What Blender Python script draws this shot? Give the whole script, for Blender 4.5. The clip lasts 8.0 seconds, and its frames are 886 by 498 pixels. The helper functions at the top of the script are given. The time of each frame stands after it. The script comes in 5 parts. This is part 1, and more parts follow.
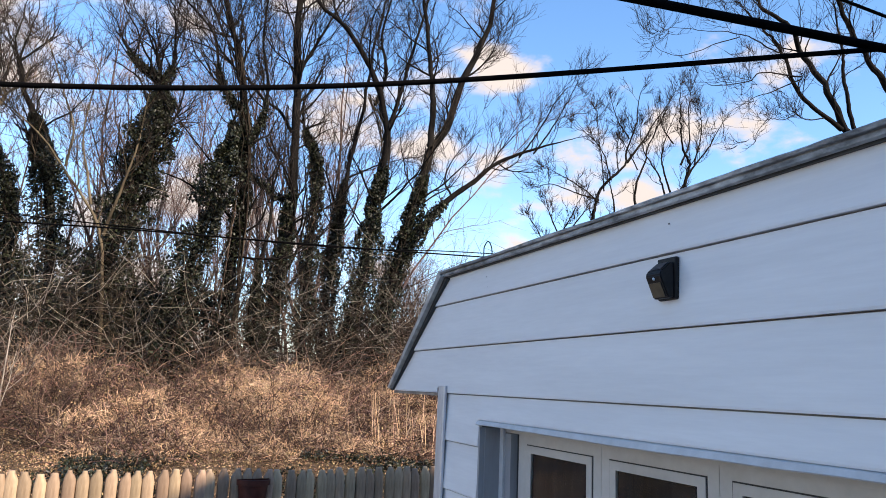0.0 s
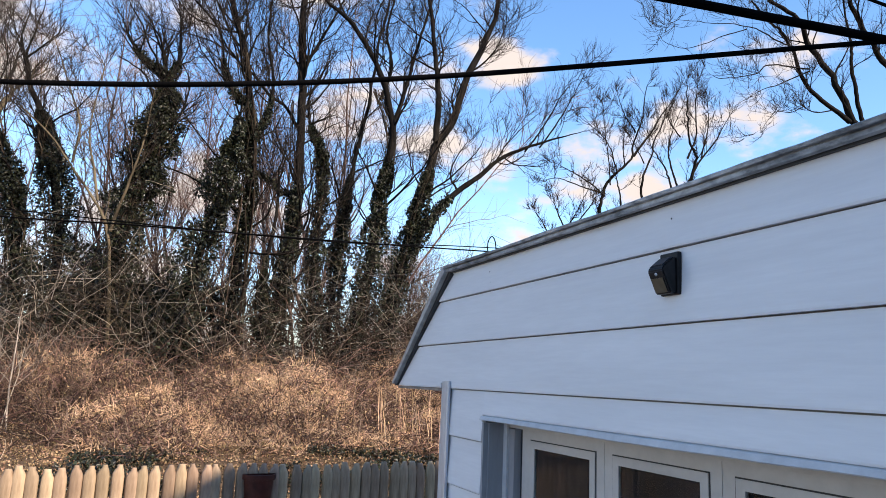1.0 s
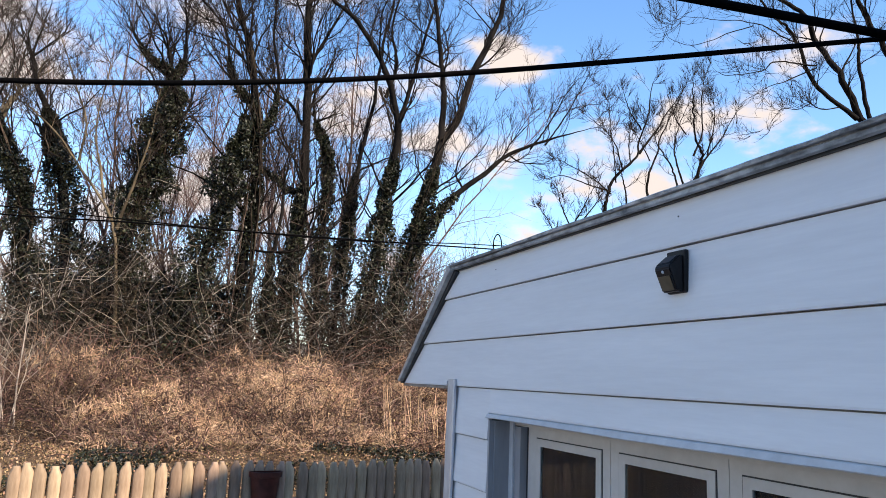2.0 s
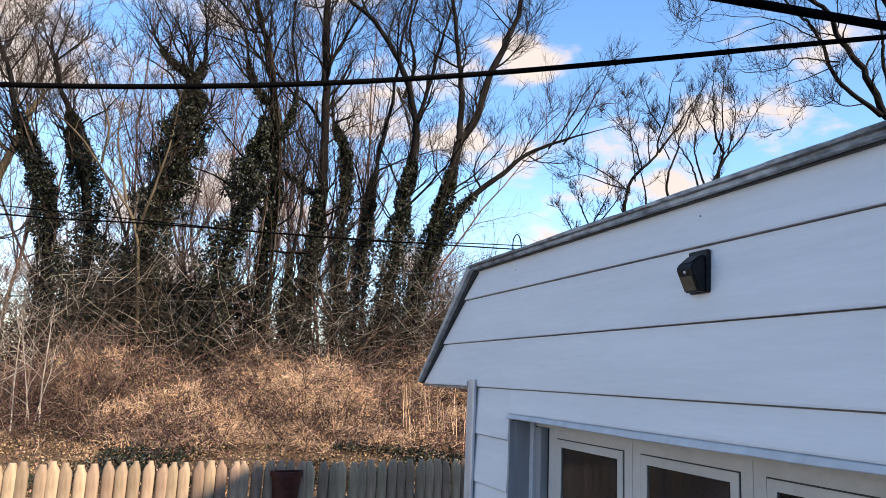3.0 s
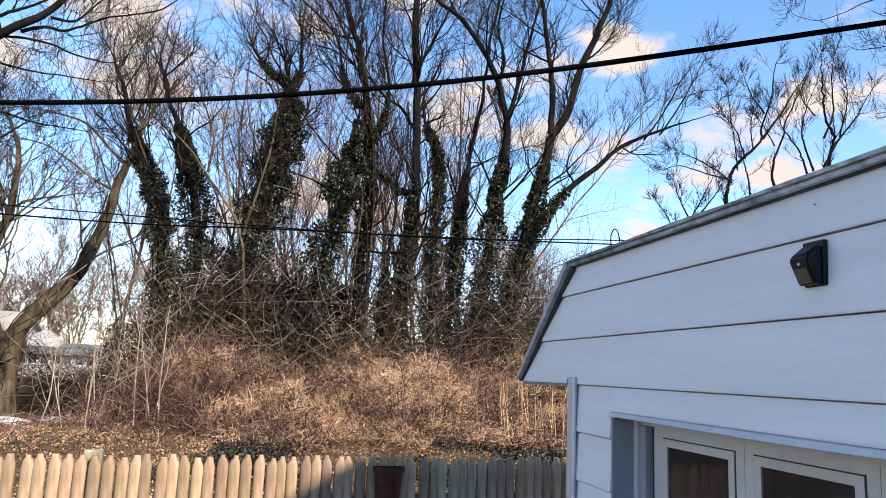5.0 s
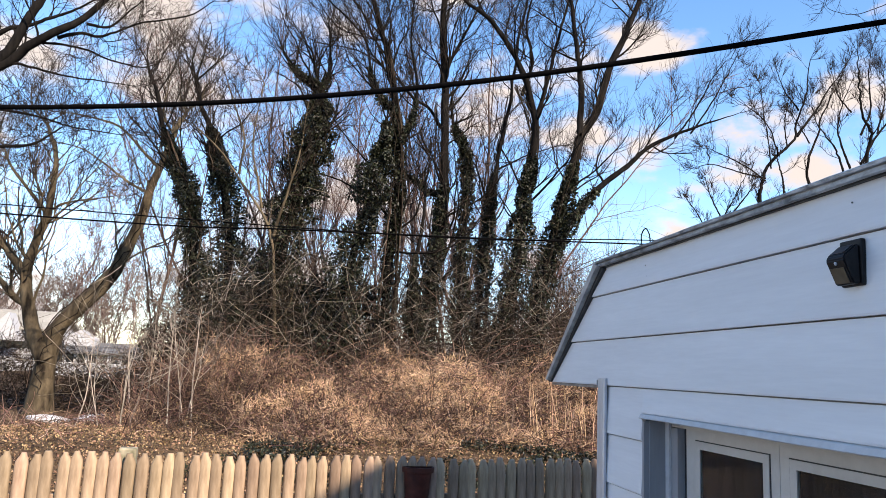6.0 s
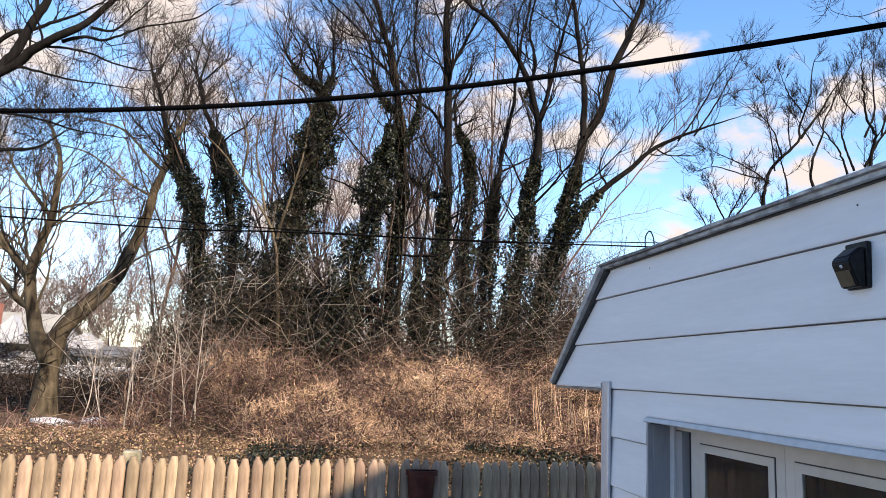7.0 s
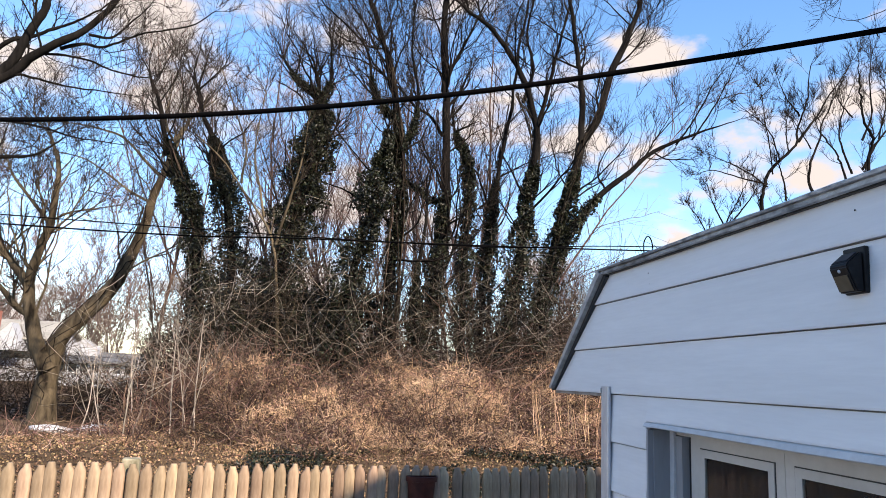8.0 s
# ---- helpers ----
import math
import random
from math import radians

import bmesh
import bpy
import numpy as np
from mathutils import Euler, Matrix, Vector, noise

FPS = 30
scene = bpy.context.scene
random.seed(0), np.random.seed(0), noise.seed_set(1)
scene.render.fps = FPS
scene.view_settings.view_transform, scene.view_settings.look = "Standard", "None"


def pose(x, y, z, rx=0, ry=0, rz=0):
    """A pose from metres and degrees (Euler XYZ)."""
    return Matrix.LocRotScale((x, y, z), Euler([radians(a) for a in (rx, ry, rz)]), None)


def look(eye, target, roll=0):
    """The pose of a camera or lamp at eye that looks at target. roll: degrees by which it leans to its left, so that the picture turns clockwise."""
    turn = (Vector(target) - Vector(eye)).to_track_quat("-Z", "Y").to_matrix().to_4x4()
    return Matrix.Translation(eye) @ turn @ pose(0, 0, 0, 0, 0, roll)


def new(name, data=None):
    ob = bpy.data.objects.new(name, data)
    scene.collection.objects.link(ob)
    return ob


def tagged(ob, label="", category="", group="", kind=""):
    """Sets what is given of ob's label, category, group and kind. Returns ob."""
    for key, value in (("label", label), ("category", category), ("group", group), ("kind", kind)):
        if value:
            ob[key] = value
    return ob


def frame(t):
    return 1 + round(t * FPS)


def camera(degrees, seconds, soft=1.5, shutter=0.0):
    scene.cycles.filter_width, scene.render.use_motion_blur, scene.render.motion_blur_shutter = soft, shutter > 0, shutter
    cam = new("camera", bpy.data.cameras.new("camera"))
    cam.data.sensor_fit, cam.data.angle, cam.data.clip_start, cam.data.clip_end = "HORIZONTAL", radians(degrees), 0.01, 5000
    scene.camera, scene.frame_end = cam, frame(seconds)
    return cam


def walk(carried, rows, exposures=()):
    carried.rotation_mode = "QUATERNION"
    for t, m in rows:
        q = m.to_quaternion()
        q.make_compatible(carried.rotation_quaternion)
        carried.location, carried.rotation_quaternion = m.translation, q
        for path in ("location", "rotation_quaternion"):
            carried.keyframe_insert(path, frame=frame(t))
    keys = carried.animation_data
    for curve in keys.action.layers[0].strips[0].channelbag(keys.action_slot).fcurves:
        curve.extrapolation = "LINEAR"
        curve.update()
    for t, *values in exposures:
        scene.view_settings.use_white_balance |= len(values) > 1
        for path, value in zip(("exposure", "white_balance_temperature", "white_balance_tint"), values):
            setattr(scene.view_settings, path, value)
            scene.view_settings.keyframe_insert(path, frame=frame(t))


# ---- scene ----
cam = camera(63.2, 8.0, soft=0.9)
EXPOSURE = 0.93
PATH = [
    (0, (-1.299, -0.337, 2.268), (-0.558, 1.481, 2.65), 2.6),
    (0.5, (-1.293, -0.333, 2.271), (-0.565, 1.493, 2.644), 2.6),
    (1, (-1.285, -0.339, 2.273), (-0.559, 1.488, 2.639), 2.5),
    (2.5, (-1.29, -0.338, 2.274), (-0.594, 1.503, 2.631), 2.6),
    (3, (-1.294, -0.339, 2.275), (-0.628, 1.513, 2.632), 2.6),
    (3.5, (-1.302, -0.342, 2.274), (-0.683, 1.527, 2.627), 2.5),
    (4, (-1.302, -0.337, 2.273), (-0.749, 1.553, 2.623), 2.5),
    (4.5, (-1.307, -0.338, 2.274), (-0.825, 1.572, 2.618), 2.5),
    (6, (-1.306, -0.334, 2.274), (-0.964, 1.607, 2.611), 2.8),
    (6.5, (-1.309, -0.333, 2.274), (-0.976, 1.609, 2.613), 2.8),
    (7, (-1.308, -0.332, 2.275), (-0.975, 1.61, 2.619), 2.8),
    (7.5, (-1.31, -0.335, 2.277), (-0.975, 1.605, 2.628), 2.7),
    (8, (-1.309, -0.336, 2.28), (-0.974, 1.603, 2.637), 2.5),
]
walk(cam, [(t, look(e, g, r)) for t, e, g, r in PATH], exposures=[(0, EXPOSURE, 7600, 16)])

# ---- world and sun ----
SUN_TO = Vector((0.45, -0.80, 0.62)).normalized()
world = bpy.data.worlds.new("sky")
scene.world = world
world.use_nodes = True
wn, wl = world.node_tree.nodes, world.node_tree.links
wn.clear()
w_out = wn.new("ShaderNodeOutputWorld")
w_bg = wn.new("ShaderNodeBackground")
w_bg.inputs["Strength"].default_value = 0.122
sky = wn.new("ShaderNodeTexSky")
sky.sky_type = "NISHITA"
sky.sun_disc = False
sky.sun_elevation = math.asin(SUN_TO.z)
sky.sun_rotation = math.atan2(SUN_TO.x, SUN_TO.y)
sky.air_density = 0.85
sky.dust_density = 0.15
sky.ozone_density = 2.0
w_co = wn.new("ShaderNodeTexCoord")
w_sat = wn.new("ShaderNodeHueSaturation")
w_sat.inputs["Saturation"].default_value = 1.22
w_sat.inputs["Value"].default_value = 1.76
wl.new(sky.outputs["Color"], w_sat.inputs["Color"])


def w_math(op, a, b, clamp=False):
    m = wn.new("ShaderNodeMath")
    m.operation, m.use_clamp = op, clamp
    for i, v in enumerate((a, b)):
        if isinstance(v, (int, float)):
            m.inputs[i].default_value = v
        else:
            wl.new(v, m.inputs[i])
    return m.outputs["Value"]


def w_noise(scale, detail, stretch, shift):
    mp = wn.new("ShaderNodeMapping")
    mp.inputs["Scale"].default_value = stretch
    mp.inputs["Location"].default_value = shift
    wl.new(w_co.outputs["Generated"], mp.inputs["Vector"])
    nz = wn.new("ShaderNodeTexNoise")
    nz.inputs["Scale"].default_value, nz.inputs["Detail"].default_value, nz.inputs["Roughness"].default_value = scale, detail, 0.56
    wl.new(mp.outputs["Vector"], nz.inputs["Vector"])
    return nz.outputs["Fac"]


# broken cumulus: scattered fleece, denser low down, and a few larger heaps
puff = w_noise(7.0, 7.0, (1, 1, 1.9), (0.3, 0.1, 0.2))
sep = wn.new("ShaderNodeSeparateXYZ")
wl.new(w_co.outputs["Generated"], sep.inputs["Vector"])
low = w_math("MULTIPLY", w_math("SUBTRACT", 0.34, sep.outputs["Z"]), 0.45)
cover = w_math("ADD", w_math("SUBTRACT", w_noise(3.0, 4.0, (1, 1, 2.4), (1.7, 0.4, 0.9)), 0.57), low)
HEAPS = [((0.40, 0.81, 0.425), 0.105), ((0.31, 0.855, 0.405), 0.10), ((0.22, 0.90, 0.36), 0.09), ((0.60, 0.755, 0.262), 0.05), ((0.47, 0.86, 0.19), 0.06),
         ((-0.086, 0.889, 0.46), 0.11), ((-0.20, 0.92, 0.34), 0.12), ((-0.38, 0.86, 0.34), 0.10), ((0.08, 0.96, 0.26), 0.12), ((0.60, 0.72, 0.345), 0.05),
         ((0.17, 0.86, 0.50), 0.10), ((0.02, 0.90, 0.44), 0.09), ((-0.22, 0.88, 0.42), 0.10), ((0.33, 0.86, 0.33), 0.07), ((-0.45, 0.85, 0.28), 0.10)]
for way, size in HEAPS:
    dist = wn.new("ShaderNodeVectorMath")
    dist.operation = "DISTANCE"
    sc = wn.new("ShaderNodeVectorMath")
    sc.operation = "MULTIPLY"
    sc.inputs[1].default_value = (1, 1, 1.9)
    wl.new(w_co.outputs["Generated"], sc.inputs[0])
    wl.new(sc.outputs["Vector"], dist.inputs[0])
    dist.inputs[1].default_value = (way[0], way[1], way[2] * 1.9)
    heap = w_math("SUBTRACT", 0.16, w_math("MULTIPLY", dist.outputs["Value"], 0.16 / size))
    cover = w_math("MAXIMUM", cover, heap)
fac = w_math("ADD", cover, w_math("MULTIPLY", w_math("SUBTRACT", puff, 0.5), 1.0))
w_ramp = wn.new("ShaderNodeValToRGB")
w_ramp.color_ramp.elements[0].position = 0.0
w_ramp.color_ramp.elements[1].position = 0.17
w_ramp.color_ramp.interpolation = "EASE"
wl.new(fac, w_ramp.inputs["Fac"])
w_mix = wn.new("ShaderNodeMix")
w_mix.data_type = "RGBA"
w_mix.inputs["B"].default_value = (3.95, 3.87, 3.98, 1.0)
wl.new(w_ramp.outputs["Color"], w_mix.inputs["Factor"])
wl.new(w_sat.outputs["Color"], w_mix.inputs["A"])
wl.new(w_mix.outputs["Result"], w_bg.inputs["Color"])
wl.new(w_bg.outputs["Background"], w_out.inputs["Surface"])

sun = bpy.data.lights.new("sun", "SUN")
sun.energy = 5.0
sun.angle = radians(0.53)
sun.color = (1.0, 0.93, 0.82)
sun_ob = new("sun", sun)
sun_ob.matrix_world = look(SUN_TO * 50, (0, 0, 0))


# ---- materials ----
def mat(name, dark, light, scale=8.0, rough=0.8, bump=0.2, stretch=(1, 1, 1), coarse=0.25, vary="", amount=0.35,
        metallic=0.0, detail=6.0, depth=0.01, spec=0.5):
    """Two colours mixed by fine grain, shaded by a coarse stain, with relief; vary: 'island' or 'object' shifts the value."""
    m = bpy.data.materials.new(name)
    m.use_nodes = True
    n, l = m.node_tree.nodes, m.node_tree.links
    b = n["Principled BSDF"]
    co = n.new("ShaderNodeTexCoord")
    mp = n.new("ShaderNodeMapping")
    mp.inputs["Scale"].default_value = stretch
    l.new(co.outputs["Object"], mp.inputs["Vector"])
    fine = n.new("ShaderNodeTexNoise")
    fine.inputs["Scale"].default_value = scale
    fine.inputs["Detail"].default_value = detail
    fine.inputs["Roughness"].default_value = 0.62
    l.new(mp.outputs["Vector"], fine.inputs["Vector"])
    big = n.new("ShaderNodeTexNoise")
    big.inputs["Scale"].default_value = scale * 0.13
    big.inputs["Detail"].default_value = 3.0
    l.new(mp.outputs["Vector"], big.inputs["Vector"])
    ramp = n.new("ShaderNodeValToRGB")
    ramp.color_ramp.elements[0].position, ramp.color_ramp.elements[1].position = 0.32, 0.68
    ramp.color_ramp.elements[0].color, ramp.color_ramp.elements[1].color = (*dark, 1), (*light, 1)
    l.new(fine.outputs["Fac"], ramp.inputs["Fac"])
    val = n.new("ShaderNodeMapRange")
    val.inputs["From Min"].default_value, val.inputs["From Max"].default_value = 0.3, 0.7
    val.inputs["To Min"].default_value, val.inputs["To Max"].default_value = 1 - coarse, 1 + coarse
    l.new(big.outputs["Fac"], val.inputs["Value"])
    hsv = n.new("ShaderNodeHueSaturation")
    l.new(ramp.outputs["Color"], hsv.inputs["Color"])
    if vary:
        if vary == "island":
            g = n.new("ShaderNodeNewGeometry")
            src = g.outputs["Random Per Island"]
        else:
            g = n.new("ShaderNodeObjectInfo")
            src = g.outputs["Random"]
        r = n.new("ShaderNodeMapRange")
        r.inputs["To Min"].default_value, r.inputs["To Max"].default_value = 1 - amount, 1 + amount
        l.new(src, r.inputs["Value"])
        mul = n.new("ShaderNodeMath")
        mul.operation = "MULTIPLY"
        l.new(r.outputs["Result"], mul.inputs[0])
        l.new(val.outputs["Result"], mul.inputs[1])
        l.new(mul.outputs["Value"], hsv.inputs["Value"])
        h = n.new("ShaderNodeMapRange")
        h.inputs["To Min"].default_value, h.inputs["To Max"].default_value = 0.5 - 0.035 * amount, 0.5 + 0.035 * amount
        fr = n.new("ShaderNodeMath")
        fr.operation = "FRACT"
        m7 = n.new("ShaderNodeMath")
        m7.operation = "MULTIPLY"
        m7.inputs[1].default_value = 7.31
        l.new(src, m7.inputs[0])
        l.new(m7.outputs["Value"], fr.inputs[0])
        l.new(fr.outputs["Value"], h.inputs["Value"])
        l.new(h.outputs["Result"], hsv.inputs["Hue"])
    else:
        l.new(val.outputs["Result"], hsv.inputs["Value"])
    l.new(hsv.outputs["Color"], b.inputs["Base Color"])
    b.inputs["Roughness"].default_value = rough
    b.inputs["Metallic"].default_value = metallic
    b.inputs["Specular IOR Level"].default_value = spec
    if bump:
        bp = n.new("ShaderNodeBump")
        bp.inputs["Strength"].default_value = bump
        bp.inputs["Distance"].default_value = depth
        l.new(fine.outputs["Fac"], bp.inputs["Height"])
        l.new(bp.outputs["Normal"], b.inputs["Normal"])
    return m


M_SIDING = mat("white_painted_aluminium", (0.68, 0.672, 0.668), (0.725, 0.717, 0.71), 30, 0.42, 0.05, (1, 0.25, 3), 0.045, "object", 0.02, depth=0.002, spec=0.25)
M_TRIM = mat("white_trim_paint", (0.47, 0.465, 0.46), (0.57, 0.565, 0.56), 22, 0.6, 0.08, coarse=0.06, depth=0.002)
# vinyl toned down to greige, carrying the shade under the door head
M_VINYL = mat("shaded_door_vinyl", (0.42, 0.40, 0.37), (0.50, 0.48, 0.445), 14, 0.4, 0.03, coarse=0.04, depth=0.001)
M_JAMB = mat("grey_jamb_metal", (0.24, 0.24, 0.245), (0.33, 0.33, 0.335), 12, 0.5, 0.05, (1, 1, 0.2), 0.1, depth=0.001, spec=0.3)
M_CORNER = mat("corner_aluminium", (0.42, 0.43, 0.45), (0.58, 0.59, 0.61), 20, 0.4, 0.1, (1, 1, 0.3), 0.1, metallic=0.4, depth=0.002)
# gasket black, also on the strips that stand in for shadow lines
M_BLACK = mat("black_gasket_and_shade", (0.012, 0.012, 0.013), (0.03, 0.03, 0.03), 20, 0.6, 0.05)
M_FASCIA = mat("weathered_roof_edge", (0.09, 0.09, 0.088), (0.46, 0.46, 0.45), 34, 0.8, 0.6, (1, 0.45, 1), 0.4, depth=0.006)
M_RAKE = mat("rake_trim", (0.24, 0.225, 0.20), (0.46, 0.44, 0.40), 22, 0.7, 0.2, coarse=0.15, depth=0.003)
M_SHINGLE = mat("asphalt_shingle", (0.05, 0.05, 0.05), (0.16, 0.155, 0.15), 60, 0.95, 0.5, coarse=0.25, vary="island", amount=0.25, depth=0.004)
M_SOFFIT = mat("brown_soffit", (0.16, 0.12, 0.09), (0.34, 0.28, 0.22), 18, 0.8, 0.2, coarse=0.25)
M_LAMP = mat("black_plastic", (0.005, 0.005, 0.0055), (0.013, 0.013, 0.014), 60, 0.5, 0.05, coarse=0.1, depth=0.001, spec=0.25)
M_SOLAR = mat("solar_cell", (0.006, 0.008, 0.014), (0.015, 0.018, 0.03), 40, 0.4, 0.0, spec=0.3)
M_PICKET = mat("cedar_picket", (0.125, 0.076, 0.044), (0.50, 0.365, 0.25), 11, 0.8, 0.7, (1, 1, 0.16), 0.42, "object", 0.34, depth=0.009, spec=0.2)
M_POST = mat("mossy_post", (0.13, 0.12, 0.07), (0.36, 0.32, 0.23), 18, 0.9, 0.4, coarse=0.3)
M_POT = mat("dark_red_plastic", (0.035, 0.009, 0.006), (0.09, 0.024, 0.016), 14, 0.6, 0.1, coarse=0.2, spec=0.2)
M_CABLE = mat("black_cable", (0.0015, 0.0015, 0.0017), (0.004, 0.004, 0.0045), 40, 1.0, 0.1, coarse=0.2, spec=0.03)
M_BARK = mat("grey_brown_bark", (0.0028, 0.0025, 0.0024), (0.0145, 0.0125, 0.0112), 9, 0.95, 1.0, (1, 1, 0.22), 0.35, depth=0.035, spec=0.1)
M_BARK_PALE = mat("pale_lichen_bark", (0.016, 0.0125, 0.009), (0.16, 0.125, 0.082), 4, 0.95, 1.0, (1, 1, 0.3), 0.5, depth=0.04, spec=0.1)
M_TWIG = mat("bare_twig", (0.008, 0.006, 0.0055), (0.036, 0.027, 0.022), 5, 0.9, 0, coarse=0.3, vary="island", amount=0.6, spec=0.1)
M_TWIG_RED = mat("reddish_twig", (0.04, 0.026, 0.022), (0.13, 0.085, 0.072), 4, 0.9, 0, coarse=0.3, vary="island", amount=0.5, spec=0.1)
M_TIP = mat("pinkish_twig_tip", (0.10, 0.066, 0.058), (0.27, 0.185, 0.165), 4, 0.9, 0, coarse=0.3, vary="island", amount=0.5, spec=0.1)
M_SAPLING = mat("pale_sapling", (0.12, 0.098, 0.078), (0.42, 0.355, 0.29), 6, 0.9, 0.2, coarse=0.3, vary="island", amount=0.45)
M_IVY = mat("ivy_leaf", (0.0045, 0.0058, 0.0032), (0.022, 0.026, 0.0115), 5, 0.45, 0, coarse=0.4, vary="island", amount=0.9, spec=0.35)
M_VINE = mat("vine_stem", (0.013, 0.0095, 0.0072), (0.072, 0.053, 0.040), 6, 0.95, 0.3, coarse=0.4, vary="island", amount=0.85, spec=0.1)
# darker copy of the cane colour, with the thicket's inner shade put in
M_CANE_SHADE = mat("shade_bramble_cane", (0.020, 0.011, 0.009), (0.095, 0.052, 0.040), 3, 0.85, 0, coarse=0.4, vary="island", amount=0.7, spec=0.2)
M_CANE_PALE = mat("bleached_cane", (0.26, 0.175, 0.125), (0.52, 0.39, 0.30), 3, 0.85, 0, coarse=0.3, vary="island", amount=0.4, spec=0.2)
M_CANE = mat("dry_bramble_cane", (0.042, 0.025, 0.019), (0.25, 0.155, 0.115), 3, 0.85, 0, coarse=0.5, vary="island", amount=0.85, spec=0.2)
M_GRASS = mat("dry_straw", (0.43, 0.26, 0.15), (0.78, 0.54, 0.35), 3, 0.85, 0, coarse=0.25, vary="island", amount=0.5, spec=0.2)
M_LITTER = mat("leaf_litter", (0.075, 0.043, 0.024), (0.34, 0.225, 0.135), 3, 0.85, 0, coarse=0.35, vary="island", amount=0.75, spec=0.2)
M_SOIL = mat("brown_soil", (0.034, 0.021, 0.013), (0.13, 0.083, 0.048), 5, 0.95, 0.8, coarse=0.35, depth=0.05, spec=0.2)
M_SNOW = mat("old_snow", (0.38, 0.385, 0.40), (0.74, 0.745, 0.77), 9, 0.6, 0.3, coarse=0.06, depth=0.03)
M_HOUSE = mat("house_white_siding", (0.31, 0.31, 0.32), (0.43, 0.43, 0.44), 4, 0.6, 0.2, (1, 1, 6), 0.08)
M_ROOF_FAR = mat("pale_roof_shingle", (0.21, 0.20, 0.172), (0.33, 0.312, 0.272), 6, 0.9, 0.3, coarse=0.15)
M_ROOF_DARK = mat("dark_roof_shingle", (0.06, 0.06, 0.062), (0.15, 0.15, 0.15), 6, 0.9, 0.3, coarse=0.2)
M_BRICK = mat("red_brick", (0.22, 0.07, 0.045), (0.40, 0.15, 0.10), 6, 0.9, 0.3, coarse=0.2)
# paler twig colour for the far woods, distance haze put into it
M_HAZE_WOOD = mat("hazed_wood_twig", (0.085, 0.062, 0.052), (0.22, 0.165, 0.14), 2, 0.95, 0, coarse=0.3, vary="island", amount=0.35, spec=0.2)


def glass(name, tint=(0.75, 0.8, 0.8), rough=0.02):
    m = bpy.data.materials.new(name)
    m.use_nodes = True
    b = m.node_tree.nodes["Principled BSDF"]
    b.inputs["Base Color"].default_value = (*tint, 1)
    b.inputs["Roughness"].default_value = rough
    b.inputs["Transmission Weight"].default_value = 1.0
    b.inputs["IOR"].default_value = 1.14
    return m


M_GLASS = glass("window_glass")
M_LENS = mat("frosted_lens", (0.055, 0.05, 0.035), (0.09, 0.083, 0.06), 30, 0.35, 0.0)
M_ROOM = mat("dim_room_paint", (0.10, 0.105, 0.12), (0.16, 0.165, 0.18), 4, 0.8, 0.05)
# near-black navy for the sheets added to darken the door panes
M_PANE_BACKING = mat("navy_pane_backing", (0.008, 0.010, 0.014), (0.022, 0.026, 0.034), 10, 0.9, 0.2, (1, 4, 0.3), 0.3, spec=0.1)
M_DARKWIN = mat("dark_window", (0.02, 0.022, 0.026), (0.05, 0.055, 0.06), 3, 0.15, 0)


# ---- mesh helpers ----
def link_mesh(name, me, material, parent=None, label=""):
    me.materials.append(material)
    ob = new(name, me)
    if parent is not None:
        ob.parent = parent
    if label:
        tagged(ob, label)
    return ob


def part(name, bm, material, parent=None, label="", smooth=False):
    me = bpy.data.meshes.new(name)
    bmesh.ops.recalc_face_normals(bm, faces=bm.faces[:])
    if smooth:
        for f in bm.faces:
            f.smooth = True
    bm.to_mesh(me)
    bm.free()
    return link_mesh(name, me, material, parent, label)


def thing(name, label, category, at=(0, 0, 0), group="", kind=""):
    ob = new(name)
    ob.location = at
    ob.empty_display_size = 0.1
    return tagged(ob, label, category, group, kind)


def box(bm, lo, hi, bevel=0.0):
    made = bmesh.ops.create_cube(bm, size=1.0)["verts"]
    for v in made:
        v.co = Vector([lo[i] + (v.co[i] + 0.5) * (hi[i] - lo[i]) for i in range(3)])
    if bevel:
        edges = list({e for v in made for e in v.link_edges})
        bmesh.ops.bevel(bm, geom=edges, offset=bevel, segments=2, affect="EDGES", profile=0.5)
    return bm


def boxed(lo, hi, bevel=0.0):
    return box(bmesh.new(), lo, hi, bevel)


def prism(profile, axis, a, b, bm=None):
    """Extrude a closed 2D profile along an axis from a to b."""
    bm = bm or bmesh.new()
    def at(u, v, w):
        return {"x": (w, u, v), "y": (u, w, v), "z": (u, v, w)}[axis]
    r0 = [bm.verts.new(at(u, v, a)) for u, v in profile]
    r1 = [bm.verts.new(at(u, v, b)) for u, v in profile]
    n = len(profile)
    for i in range(n):
        bm.faces.new((r0[i], r0[(i + 1) % n], r1[(i + 1) % n], r1[i]))
    bm.faces.new(r0)
    bm.faces.new(list(reversed(r1)))
    return bm


def array_mesh(name, verts, faces, smooth=False):
    verts = np.asarray(verts, np.float32).reshape(-1, 3)
    faces = np.asarray(faces, np.int32)
    k = faces.shape[1]
    me = bpy.data.meshes.new(name)
    me.vertices.add(len(verts))
    me.vertices.foreach_set("co", verts.ravel())
    me.loops.add(faces.size)
    me.loops.foreach_set("vertex_index", faces.ravel())
    me.polygons.add(len(faces))
    me.polygons.foreach_set("loop_start", np.arange(0, faces.size, k, dtype=np.int32))
    if smooth:
        me.polygons.foreach_set("use_smooth", np.ones(len(faces), bool))
    me.update(calc_edges=True)
    me.validate()
    return me


def unit(a):
    return a / np.maximum(np.linalg.norm(a, axis=-1, keepdims=True), 1e-9)


